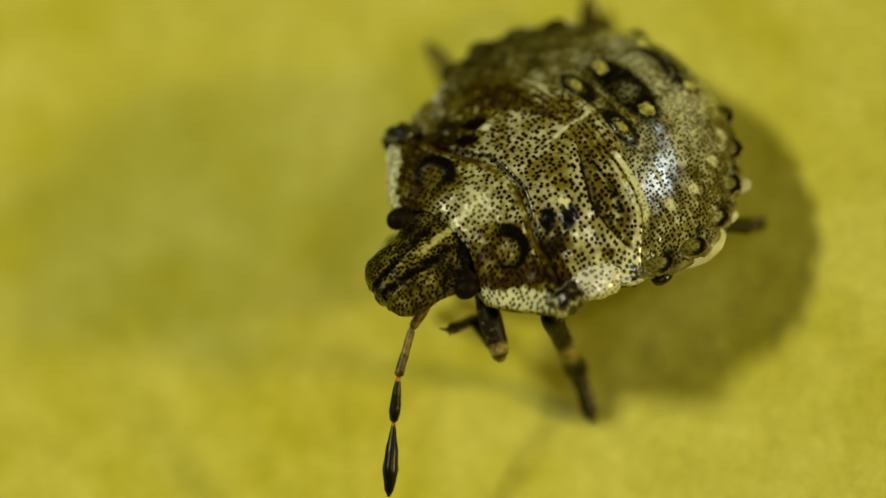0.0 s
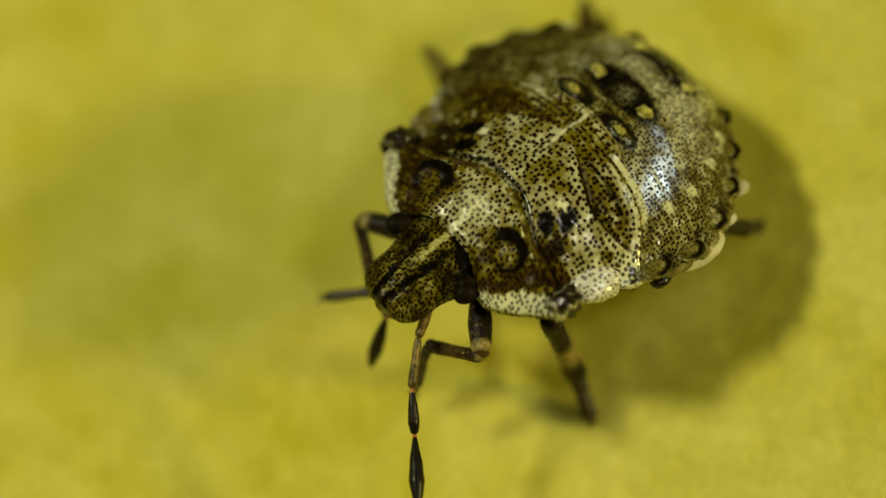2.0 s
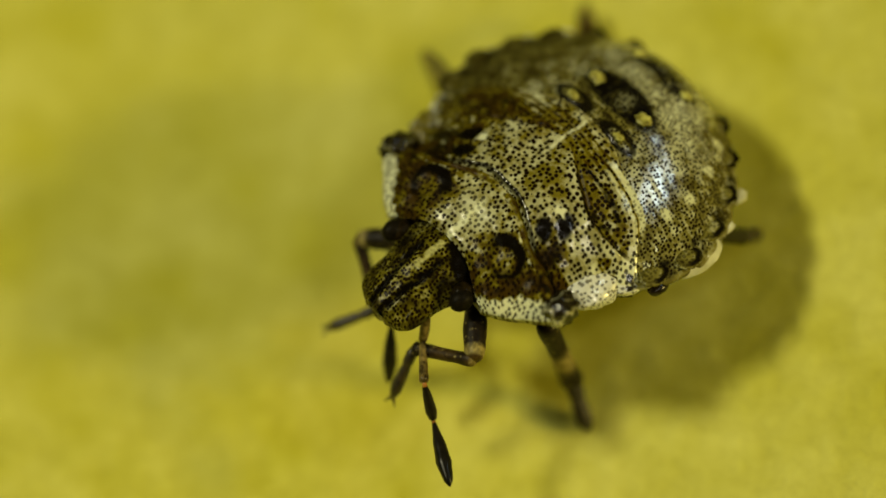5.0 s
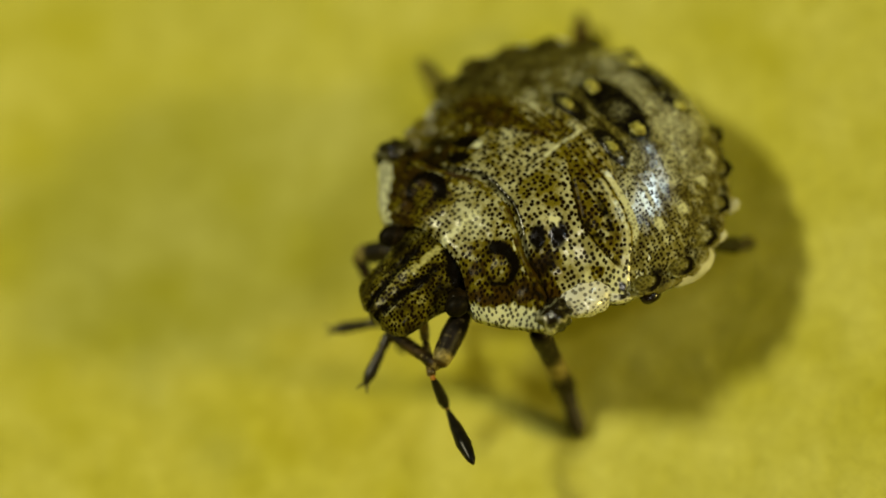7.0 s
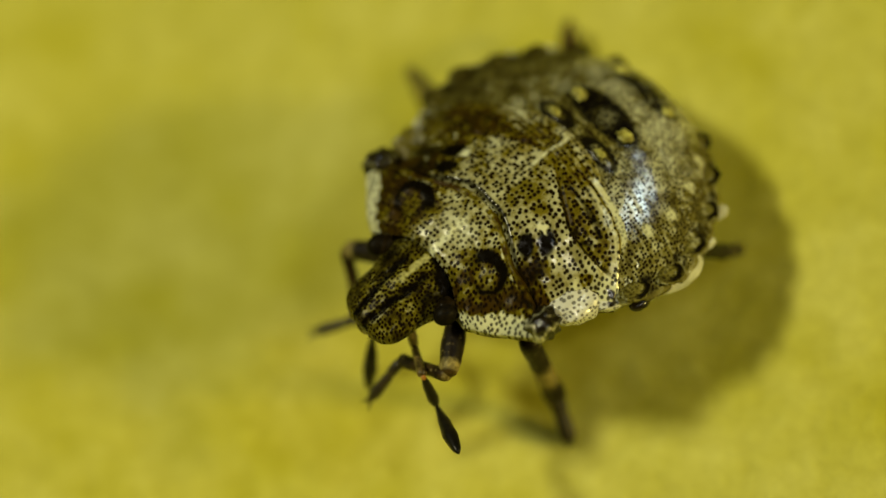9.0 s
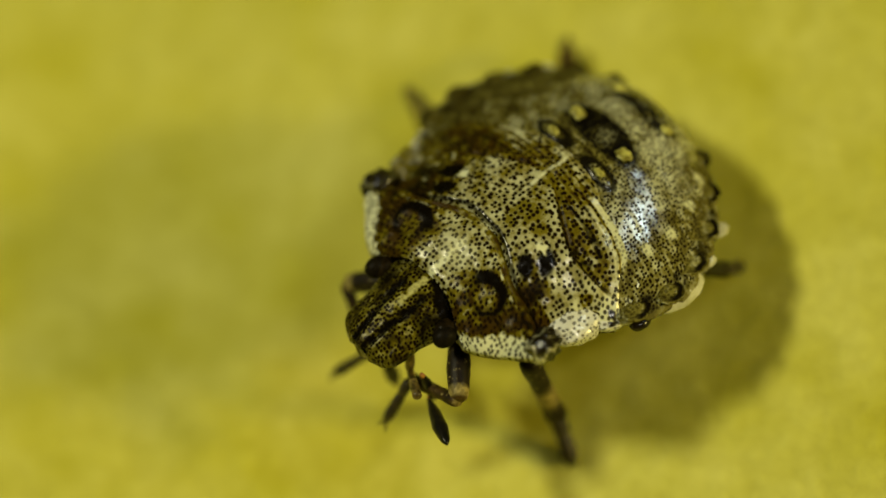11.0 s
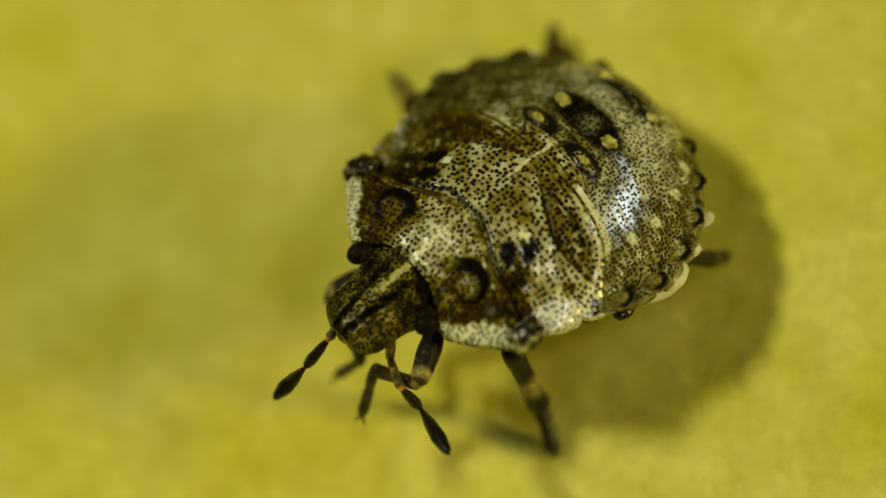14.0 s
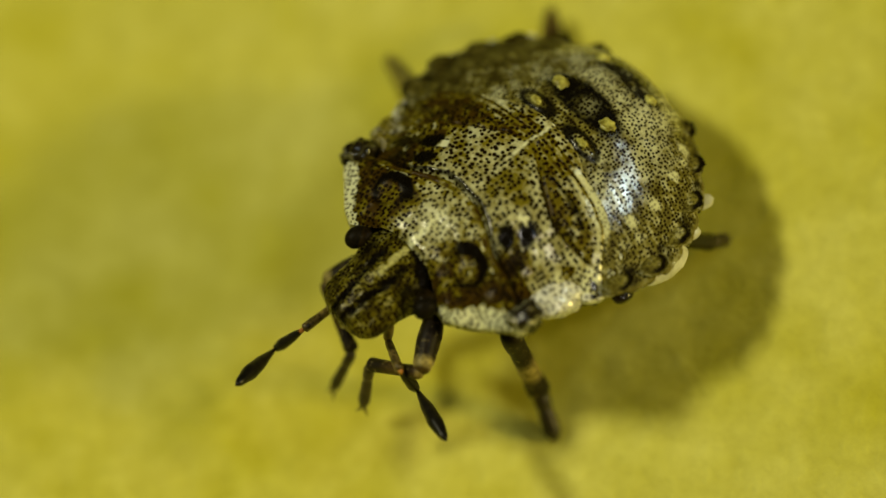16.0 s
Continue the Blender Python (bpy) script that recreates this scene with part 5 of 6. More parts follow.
    walk(forelegs[1][1], [
        (0, mm_pose(0.283, -1.607, 2.880, 0.00, 81.01, 100.68)),
        (0.2, mm_pose(0.520, -1.574, 2.960, 0.00, 81.22, 99.66)),
        (0.4, mm_pose(0.692, -1.856, 3.419, 0.00, 51.78, 67.18)),
        (0.5, mm_pose(0.686, -1.974, 3.685, 0.00, 31.95, 68.27)),
        (1, mm_pose(0.707, -1.892, 3.506, 0.00, 44.48, 75.86)),
        (1.2, mm_pose(0.638, -1.719, 3.174, 0.00, 66.80, 84.17)),
        (1.4, mm_pose(0.292, -1.566, 2.854, 0.00, 81.01, 98.79)),
        (1.5, mm_pose(0.286, -1.572, 2.856, 0.00, 81.03, 98.66)),
        (1.8, mm_pose(0.277, -1.573, 2.854, 0.00, 81.02, 98.89)),
        (2, mm_pose(0.613, -2.055, 3.850, 0.00, 32.49, 65.57)),
        (2.5, mm_pose(0.691, -1.996, 3.780, 0.00, 31.86, 67.65)),
        (3, mm_pose(0.610, -2.045, 3.784, 0.00, 32.39, 63.05)),
        (3.2, mm_pose(0.626, -1.860, 3.350, 0.00, 31.57, 68.42)),
        (3.5, mm_pose(0.650, -1.909, 3.463, 0.00, 31.82, 65.29)),
        (3.8, mm_pose(0.649, -1.834, 3.333, 0.00, 31.20, 69.59)),
        (4, mm_pose(1.102, -1.433, 3.469, 0.00, 28.08, 83.85)),
        (4.2, mm_pose(1.020, -1.447, 3.336, 0.00, 34.70, 84.90)),
        (4.8, mm_pose(0.722, -1.937, 3.645, 0.00, 31.67, 68.19)),
        (5.4, mm_pose(0.674, -1.842, 3.373, 0.00, 30.76, 72.15)),
        (6, mm_pose(0.677, -1.953, 3.603, 0.00, 31.75, 67.62)),
        (6.3, mm_pose(0.639, -1.922, 3.475, 0.00, 31.54, 67.32)),
        (6.5, mm_pose(0.680, -1.964, 3.642, 0.00, 32.38, 61.80)),
        (7, mm_pose(0.680, -1.812, 3.333, 0.00, 29.35, 79.98)),
        (7.2, mm_pose(0.581, -1.775, 3.192, 0.00, 52.93, 91.71)),
        (7.5, mm_pose(0.303, -1.736, 2.994, 0.00, 73.04, 104.28)),
        (8, mm_pose(0.224, -1.555, 2.826, 0.00, 80.11, 99.63)),
        (8.3, mm_pose(0.170, -1.576, 2.827, 0.00, 80.24, 98.62)),
        (8.5, mm_pose(0.362, -2.067, 3.500, 0.00, 45.83, 72.40)),
        (9, mm_pose(0.539, -1.998, 3.516, 0.00, 45.91, 68.85)),
        (9.2, mm_pose(0.540, -1.990, 3.499, 0.00, 36.78, 67.88)),
        (9.8, mm_pose(0.571, -1.964, 3.479, 0.00, 31.45, 68.75)),
        (10.4, mm_pose(0.595, -1.831, 3.276, 0.00, 30.40, 73.12)),
        (11, mm_pose(0.641, -1.839, 3.333, 0.00, 30.09, 73.55)),
        (11.3, mm_pose(0.831, -1.628, 3.267, 0.00, 27.25, 85.93)),
        (11.5, mm_pose(0.857, -1.521, 3.190, 0.00, 26.37, 88.49)),
        (11.7, mm_pose(0.699, -1.453, 2.993, 0.00, 54.35, 107.86)),
        (12, mm_pose(0.529, -1.462, 2.889, 0.00, 80.98, 93.86)),
        (12.5, mm_pose(0.467, -1.499, 2.881, 0.00, 80.95, 95.27)),
        (12.9, mm_pose(0.411, -1.558, 2.894, 0.00, 81.06, 96.64)),
        (13, mm_pose(0.265, -2.014, 3.330, 0.00, 33.23, 75.32)),
        (13.2, mm_pose(0.402, -1.999, 3.387, 0.00, 30.68, 73.85)),
        (13.5, mm_pose(0.514, -1.978, 3.446, 0.00, 31.05, 71.54)),
        (14, mm_pose(0.939, -1.449, 3.225, 0.00, 27.99, 83.77)),
        (14.2, mm_pose(0.715, -1.804, 3.361, 0.00, 29.05, 81.85)),
        (14.5, mm_pose(1.095, -1.365, 3.384, 0.00, 27.79, 83.84)),
        (15, mm_pose(0.980, -1.410, 3.244, 0.00, 29.55, 74.73)),
        (15.5, mm_pose(1.006, -1.370, 3.248, 0.00, 29.41, 74.54)),
        (16, mm_pose(1.014, -1.372, 3.261, 0.00, 29.31, 76.05)),
    ])
    walk(forelegs[1][2], [
        (0, mm_pose(0.241, -1.385, 1.448, 0.00, -37.89, 93.08)),
        (0.2, mm_pose(0.483, -1.355, 1.527, 0.00, -37.99, 93.26)),
        (0.4, mm_pose(1.040, -1.029, 2.279, -0.00, 43.35, -42.79)),
        (0.5, mm_pose(1.141, -0.831, 2.917, -0.00, 32.42, -46.42)),
        (1, mm_pose(0.960, -0.888, 2.490, -0.00, 36.35, -61.61)),
        (1.2, mm_pose(0.696, -1.150, 1.842, -0.00, 55.96, -66.30)),
        (1.4, mm_pose(0.258, -1.342, 1.422, 0.00, -37.98, 93.10)),
        (1.5, mm_pose(0.252, -1.349, 1.424, 0.00, -37.96, 93.07)),
        (1.8, mm_pose(0.242, -1.349, 1.422, 0.00, -37.95, 93.04)),
        (2, mm_pose(1.119, -0.941, 3.071, -0.00, 22.88, -46.58)),
        (2.5, mm_pose(1.159, -0.857, 3.015, -0.00, 21.79, -29.28)),
        (3, mm_pose(1.165, -0.953, 3.008, -0.00, 24.07, -37.05)),
        (3.2, mm_pose(1.081, -0.711, 2.591, -0.00, 34.60, -34.96)),
        (3.5, mm_pose(1.165, -0.789, 2.699, -0.00, 34.78, -23.04)),
        (3.8, mm_pose(1.082, -0.672, 2.582, -0.00, 40.63, -19.26)),
        (4, mm_pose(1.239, -0.161, 2.787, -0.00, 43.52, -22.75)),
        (4.2, mm_pose(1.126, -0.259, 2.510, -0.00, 51.09, -39.08)),
        (4.8, mm_pose(1.181, -0.792, 2.884, -0.00, 22.76, -32.61)),
        (5.4, mm_pose(1.056, -0.656, 2.632, -0.00, 43.06, -32.90)),
        (6, mm_pose(1.146, -0.813, 2.840, -0.00, 17.30, -32.78)),
        (6.3, mm_pose(1.115, -0.782, 2.717, -0.00, 39.24, -34.99)),
        (6.5, mm_pose(1.259, -0.885, 2.865, -0.00, 14.01, -40.87)),
        (7, mm_pose(0.900, -0.567, 2.622, -0.00, 11.53, -33.93)),
        (7.2, mm_pose(0.555, -0.901, 2.035, -0.00, 56.00, -53.98)),
        (7.5, mm_pose(0.199, -1.326, 1.607, 0.00, -35.39, 92.10)),
        (8, mm_pose(0.182, -1.309, 1.398, 0.00, -38.08, 94.00)),
        (8.3, mm_pose(0.133, -1.332, 1.398, 0.00, -38.00, 93.86)),
        (8.5, mm_pose(0.668, -1.104, 2.459, -0.00, 31.34, -52.27)),
        (9, mm_pose(0.903, -1.057, 2.475, -0.00, 30.15, -38.86)),
        (9.2, mm_pose(0.977, -0.914, 2.631, -0.00, 35.74, -39.17)),
        (9.8, mm_pose(1.019, -0.811, 2.723, -0.00, 29.29, -37.69)),
        (10.4, mm_pose(0.958, -0.634, 2.542, -0.00, 44.45, -42.12)),
        (11, mm_pose(0.997, -0.636, 2.606, -0.00, 47.53, -39.23)),
        (11.3, mm_pose(0.922, -0.342, 2.603, -0.00, 48.44, -39.13)),
        (11.5, mm_pose(0.891, -0.222, 2.546, -0.00, 47.24, -47.48)),
        (11.7, mm_pose(0.440, -0.649, 1.815, -0.00, 67.11, -69.56)),
        (12, mm_pose(0.514, -1.235, 1.457, 0.00, -38.56, 94.13)),
        (12.5, mm_pose(0.446, -1.272, 1.449, 0.00, -38.59, 94.35)),
        (12.9, mm_pose(0.385, -1.334, 1.462, 0.00, -38.49, 94.45)),
        (13, mm_pose(0.573, -0.841, 2.535, 0.00, -36.66, 91.60)),
        (13.2, mm_pose(0.749, -0.801, 2.648, 0.00, 86.22, 54.08)),
        (13.5, mm_pose(0.907, -0.800, 2.698, 0.00, 76.52, 90.93)),
        (14, mm_pose(1.078, -0.177, 2.544, -0.00, 57.83, -55.57)),
        (14.2, mm_pose(0.895, -0.549, 2.656, -0.00, 55.22, -38.76)),
        (14.5, mm_pose(1.233, -0.090, 2.708, 0.00, 69.27, -37.50)),
        (15, mm_pose(1.312, -0.193, 2.529, 0.00, 62.45, -31.60)),
        (15.5, mm_pose(1.343, -0.153, 2.536, 0.00, 60.92, -11.50)),
        (16, mm_pose(1.319, -0.145, 2.551, 0.00, 63.23, -5.87)),
    ])
    walk(antennae[0][0], [
        (0, mm_pose(1.012, 0.580, 4.229, 0.00, 43.26, 4.07)),
        (0.5, mm_pose(0.967, 0.580, 4.121, 0.00, 35.59, 18.02)),
        (1, mm_pose(0.951, 0.580, 4.106, 0.00, 49.17, 21.80)),
        (1.5, mm_pose(0.950, 0.580, 4.160, 0.00, 29.27, 26.58)),
        (2, mm_pose(0.970, 0.580, 4.158, 0.00, 29.30, 26.40)),
        (2.5, mm_pose(0.951, 0.580, 4.106, 0.00, 38.74, 25.26)),
        (3, mm_pose(0.946, 0.580, 4.071, 0.00, 30.19, 31.78)),
        (3.5, mm_pose(0.913, 0.580, 4.025, 0.00, 38.34, 26.41)),
        (4, mm_pose(0.969, 0.580, 4.051, 0.00, 65.10, 17.46)),
        (4.2, mm_pose(0.966, 0.580, 4.069, 0.00, 56.77, 26.68)),
        (5.2, mm_pose(0.964, 0.580, 4.086, 0.00, 62.91, 37.12)),
        (6.5, mm_pose(0.951, 0.580, 4.106, 0.00, 72.85, 45.75)),
        (7, mm_pose(0.906, 0.580, 4.076, 0.00, 80.41, 72.79)),
        (7.5, mm_pose(0.917, 0.580, 4.127, 0.00, 85.55, 66.93)),
        (8, mm_pose(0.950, 0.580, 4.160, 0.00, 86.55, 177.07)),
        (8.5, mm_pose(0.954, 0.580, 4.141, 0.00, 83.08, 92.16)),
        (9, mm_pose(0.947, 0.580, 4.124, 0.00, 83.43, 125.72)),
        (10.2, mm_pose(0.951, 0.580, 4.106, 0.00, 87.15, 125.29)),
        (11.5, mm_pose(0.951, 0.580, 4.106, -0.00, 85.56, -23.09)),
        (12, mm_pose(0.934, 0.580, 4.144, -0.00, 83.00, -33.09)),
        (12.5, mm_pose(0.950, 0.580, 4.160, 0.00, 67.98, 33.96)),
        (13, mm_pose(0.950, 0.580, 4.160, 0.00, 82.19, 17.61)),
        (13.5, mm_pose(0.954, 0.580, 4.141, -0.00, 88.71, -47.54)),
        (14, mm_pose(0.947, 0.580, 4.124, 0.00, 80.57, 30.41)),
        (14.5, mm_pose(0.942, 0.580, 4.124, 0.00, 83.44, 22.42)),
        (15, mm_pose(0.937, 0.580, 4.125, 0.00, 80.26, 14.76)),
        (15.5, mm_pose(0.937, 0.580, 4.125, -0.00, 85.22, -16.83)),
        (16, mm_pose(0.937, 0.580, 4.125, -0.00, 84.48, -46.30)),
    ])
    walk(antennae[0][1], [
        (0, mm_pose(0.600, 0.000, -0.000, -19.43, -9.78, 25.07)),
        (0.5, mm_pose(0.600, 0.000, 0.000, -11.54, -4.20, 17.39)),
        (1, mm_pose(0.600, 0.000, 0.000, -19.11, -15.25, 21.92)),
        (1.5, mm_pose(0.600, -0.000, 0.000, -8.26, 1.87, 14.73)),
        (2, mm_pose(0.600, 0.000, 0.000, -7.70, 1.59, 13.72)),
        (2.5, mm_pose(0.600, 0.000, 0.000, -13.92, -6.06, 19.38)),
        (3, mm_pose(0.600, 0.000, 0.000, -10.28, -18.36, 20.45)),
        (3.5, mm_pose(0.600, -0.000, 0.000, -15.60, -5.04, 21.98)),
        (4, mm_pose(0.600, 0.000, 0.000, -43.85, -49.36, 49.67)),
        (4.2, mm_pose(0.600, 0.000, 0.000, -30.20, -54.06, 36.92)),
        (5.2, mm_pose(0.600, 0.000, -0.000, -33.16, -64.53, 37.65)),
        (6.5, mm_pose(0.600, 0.000, -0.000, -70.25, -77.19, 73.56)),
        (7, mm_pose(0.600, 0.000, -0.000, 104.62, -76.13, -107.35)),
        (7.5, mm_pose(0.600, 0.000, -0.000, 179.35, -80.36, -179.36)),
        (8, mm_pose(0.600, 0.000, -0.000, 80.24, 19.54, -108.52)),
        (8.5, mm_pose(0.600, -0.000, 0.000, 115.09, -56.23, -123.44)),
        (9, mm_pose(0.600, 0.000, -0.000, 93.37, -26.39, -110.85)),
        (10.2, mm_pose(0.600, 0.000, -0.000, 96.71, -25.36, -111.18)),
        (11.5, mm_pose(0.600, 0.000, 0.000, -87.95, -5.96, 115.70)),
        (12, mm_pose(0.600, 0.000, 0.000, -79.71, 5.24, 116.35)),
        (12.5, mm_pose(0.600, -0.000, 0.000, -89.84, -56.10, 105.57)),
        (13, mm_pose(0.600, 0.000, 0.000, -104.53, -40.48, 120.34)),
        (13.5, mm_pose(0.600, 0.000, -0.000, -80.16, 17.47, 116.47)),
        (14, mm_pose(0.600, 0.000, 0.000, -108.95, -54.42, 119.17)),
        (14.5, mm_pose(0.600, -0.000, 0.000, -104.00, -47.22, 114.55)),
        (15, mm_pose(0.600, 0.000, 0.000, -99.08, -39.06, 116.06)),
        (15.5, mm_pose(0.600, 0.000, 0.000, -87.69, -8.03, 108.57)),
        (16, mm_pose(0.600, -0.000, 0.000, -76.77, 18.52, 113.08)),
    ])
    walk(antennae[0][2], [
        (0, mm_pose(1.466, 0.405, 0.165, -25.93, -0.53, 31.37)),
        (0.5, mm_pose(1.523, 0.289, 0.071, -17.23, -2.40, 26.41)),
        (1, mm_pose(1.468, 0.349, 0.255, -24.47, -13.98, 28.56)),
        (1.5, mm_pose(1.538, 0.246, -0.032, -12.39, 2.29, 22.55)),
        (2, mm_pose(1.542, 0.230, -0.027, -13.36, 2.71, 24.36)),
        (2.5, mm_pose(1.510, 0.320, 0.102, -21.29, -4.12, 30.57)),
        (3, mm_pose(1.463, 0.322, 0.306, -13.86, 1.69, 24.68)),
        (3.5, mm_pose(1.496, 0.362, 0.085, -20.11, 13.67, 21.67)),
        (4, mm_pose(1.009, 0.482, 0.736, -37.71, -7.85, 26.73)),
        (4.2, mm_pose(1.055, 0.342, 0.785, -27.22, 3.73, 17.72)),
        (5.2, mm_pose(0.930, 0.255, 0.876, -37.48, 5.77, 18.48)),
        (6.5, mm_pose(0.661, 0.206, 0.946, -48.30, 0.88, 19.27)),
        (7, mm_pose(0.531, -0.222, 0.942, -28.21, -13.49, 12.15)),
        (7.5, mm_pose(0.438, -0.002, 0.956, -64.05, -5.88, 20.84)),
        (8, mm_pose(0.310, -0.867, -0.324, 51.87, -12.42, -19.48)),
        (8.5, mm_pose(0.303, -0.450, 0.806, -20.42, -17.10, 8.71)),
        (9, mm_pose(0.291, -0.812, 0.431, 17.60, -13.38, -6.23)),
        (10.2, mm_pose(0.283, -0.817, 0.416, 0.16, -15.82, -0.05)),
        (11.5, mm_pose(0.182, 0.869, 0.101, -148.09, 22.69, 11.02)),
        (12, mm_pose(0.171, 0.866, -0.089, -156.19, 28.88, 9.37)),
        (12.5, mm_pose(0.455, 0.521, 0.805, -99.00, 27.73, 24.45)),
        (13, mm_pose(0.227, 0.637, 0.630, -95.55, 11.53, 26.89)),
        (13.5, mm_pose(0.188, 0.828, -0.291, -163.37, 30.34, 8.25)),
        (14, mm_pose(0.325, 0.493, 0.789, -106.38, 17.76, 24.14)),
        (14.5, mm_pose(0.326, 0.599, 0.712, -117.91, 18.85, 21.28)),
        (15, mm_pose(0.269, 0.677, 0.611, -117.27, 21.42, 20.68)),
        (15.5, mm_pose(0.294, 0.910, 0.135, -164.23, 25.95, 5.84)),
        (16, mm_pose(0.239, 0.846, -0.308, 162.42, 26.49, -6.49)),
    ])
    walk(antennae[0][3], [
        (0, mm_pose(2.209, 0.858, 0.173, -27.80, -6.54, 37.18)),
        (0.5, mm_pose(2.302, 0.676, 0.107, -18.24, -13.52, 30.92)),
        (1, mm_pose(2.210, 0.753, 0.465, -27.30, -23.34, 35.21)),
        (1.5, mm_pose(2.340, 0.580, -0.066, -12.82, -11.12, 25.97)),
        (2, mm_pose(2.334, 0.588, -0.068, -13.22, -12.77, 27.03)),
        (2.5, mm_pose(2.257, 0.761, 0.165, -21.48, -15.39, 34.01)),
        (3, mm_pose(2.253, 0.685, 0.280, -14.73, -19.27, 30.11)),
        (3.5, mm_pose(2.282, 0.674, -0.121, -21.97, -26.66, 36.90)),
        (4, mm_pose(1.779, 0.869, 0.855, -49.39, -37.69, 55.91)),
        (4.2, mm_pose(1.882, 0.606, 0.729, -35.37, -39.53, 43.39)),
        (5.2, mm_pose(1.751, 0.529, 0.788, -39.91, -50.99, 46.07)),
        (6.5, mm_pose(1.482, 0.493, 0.933, -62.53, -64.82, 67.35)),
        (7, mm_pose(1.358, -0.044, 1.145, 4.13, -85.89, -4.17)),
        (7.5, mm_pose(1.246, 0.306, 1.045, -138.95, -79.33, 139.99)),
        (8, mm_pose(1.111, -1.150, -0.137, 83.95, 11.21, -103.12)),
        (8.5, mm_pose(1.125, -0.324, 1.062, 98.30, -70.18, -101.29)),
        (9, mm_pose(1.132, -0.904, 0.632, 93.06, -33.85, -105.33)),
        (10.2, mm_pose(1.120, -0.818, 0.653, 97.95, -33.01, -108.64)),
        (11.5, mm_pose(0.970, 1.023, -0.235, -85.21, 0.47, 107.06)),
        (12, mm_pose(0.923, 0.990, -0.509, -77.64, 15.10, 109.69)),
        (12.5, mm_pose(1.156, 0.840, 0.400, -77.21, -48.69, 93.08)),
        (13, mm_pose(0.988, 1.022, 0.456, -90.00, -33.14, 102.11)),
        (13.5, mm_pose(0.931, 0.936, -0.731, -77.71, 30.56, 111.20)),
        (14, mm_pose(1.081, 0.832, 0.523, -93.59, -46.12, 104.12)),
        (14.5, mm_pose(1.093, 0.898, 0.431, -95.45, -39.53, 106.46)),
        (15, mm_pose(1.027, 0.963, 0.293, -87.57, -31.55, 101.53)),
        (15.5, mm_pose(1.072, 0.990, -0.245, -85.15, -0.33, 104.30)),
        (16, mm_pose(1.013, 0.758, -0.696, -76.89, 28.36, 106.87)),
    ])
    walk(antennae[1][0], [
        (0, mm_pose(1.012, -0.580, 4.229, 0.00, 79.63, -174.04)),
        (0.3, mm_pose(0.969, -0.580, 4.145, -0.00, 73.20, -34.96)),
        (0.5, mm_pose(0.967, -0.580, 4.121, -0.00, 83.15, -65.60)),
        (1, mm_pose(0.951, -0.580, 4.106, -0.00, 82.75, -65.83)),
        (1.3, mm_pose(0.954, -0.580, 4.141, -0.00, 82.71, -73.17)),
        (1.8, mm_pose(0.950, -0.580, 4.160, 0.00, 83.12, -174.30)),
        (2, mm_pose(0.970, -0.580, 4.158, 0.00, 82.55, -99.03)),
        (2.5, mm_pose(0.951, -0.580, 4.106, -0.00, 84.11, -84.39)),
        (3, mm_pose(0.946, -0.580, 4.071, 0.00, 80.91, -100.31)),
        (3.5, mm_pose(0.913, -0.580, 4.025, 0.00, 75.28, -102.30)),
        (4.2, mm_pose(0.966, -0.580, 4.069, 0.00, 81.69, -113.06)),
        (5.2, mm_pose(0.964, -0.580, 4.086, 0.00, 77.42, -128.93)),
        (6.5, mm_pose(0.951, -0.580, 4.106, 0.00, 75.31, -94.60)),
        (7, mm_pose(0.906, -0.580, 4.076, 0.00, 77.19, -111.88)),
        (7.4, mm_pose(0.915, -0.580, 4.117, 0.00, 89.02, 58.19)),
        (8.2, mm_pose(0.952, -0.580, 4.152, 0.00, 81.89, 156.44)),
        (8.5, mm_pose(0.954, -0.580, 4.141, 0.00, 70.86, -128.18)),
        (9, mm_pose(0.947, -0.580, 4.124, 0.00, 71.27, -130.77)),
        (10.2, mm_pose(0.951, -0.580, 4.106, 0.00, 62.21, -130.58)),
        (11.3, mm_pose(0.951, -0.580, 4.106, 0.00, 71.99, -119.96)),
        (11.7, mm_pose(0.944, -0.580, 4.121, 0.00, 81.31, -127.40)),
        (12.6, mm_pose(0.950, -0.580, 4.160, 0.00, 78.83, 71.43)),
        (12.9, mm_pose(0.950, -0.580, 4.160, 0.00, 39.63, -139.39)),
        (13, mm_pose(0.950, -0.580, 4.160, 0.00, 41.59, -141.81)),
        (13.5, mm_pose(0.954, -0.580, 4.141, -0.00, 84.37, -25.12)),
        (14, mm_pose(0.947, -0.580, 4.124, -0.00, 71.49, -22.39)),
        (14.5, mm_pose(0.942, -0.580, 4.124, -0.00, 69.33, -41.19)),
        (15, mm_pose(0.937, -0.580, 4.125, -0.00, 64.21, -26.04)),
        (15.5, mm_pose(0.937, -0.580, 4.125, -0.00, 63.13, -15.95)),
        (16, mm_pose(0.937, -0.580, 4.125, -0.00, 62.25, -16.75)),
    ])
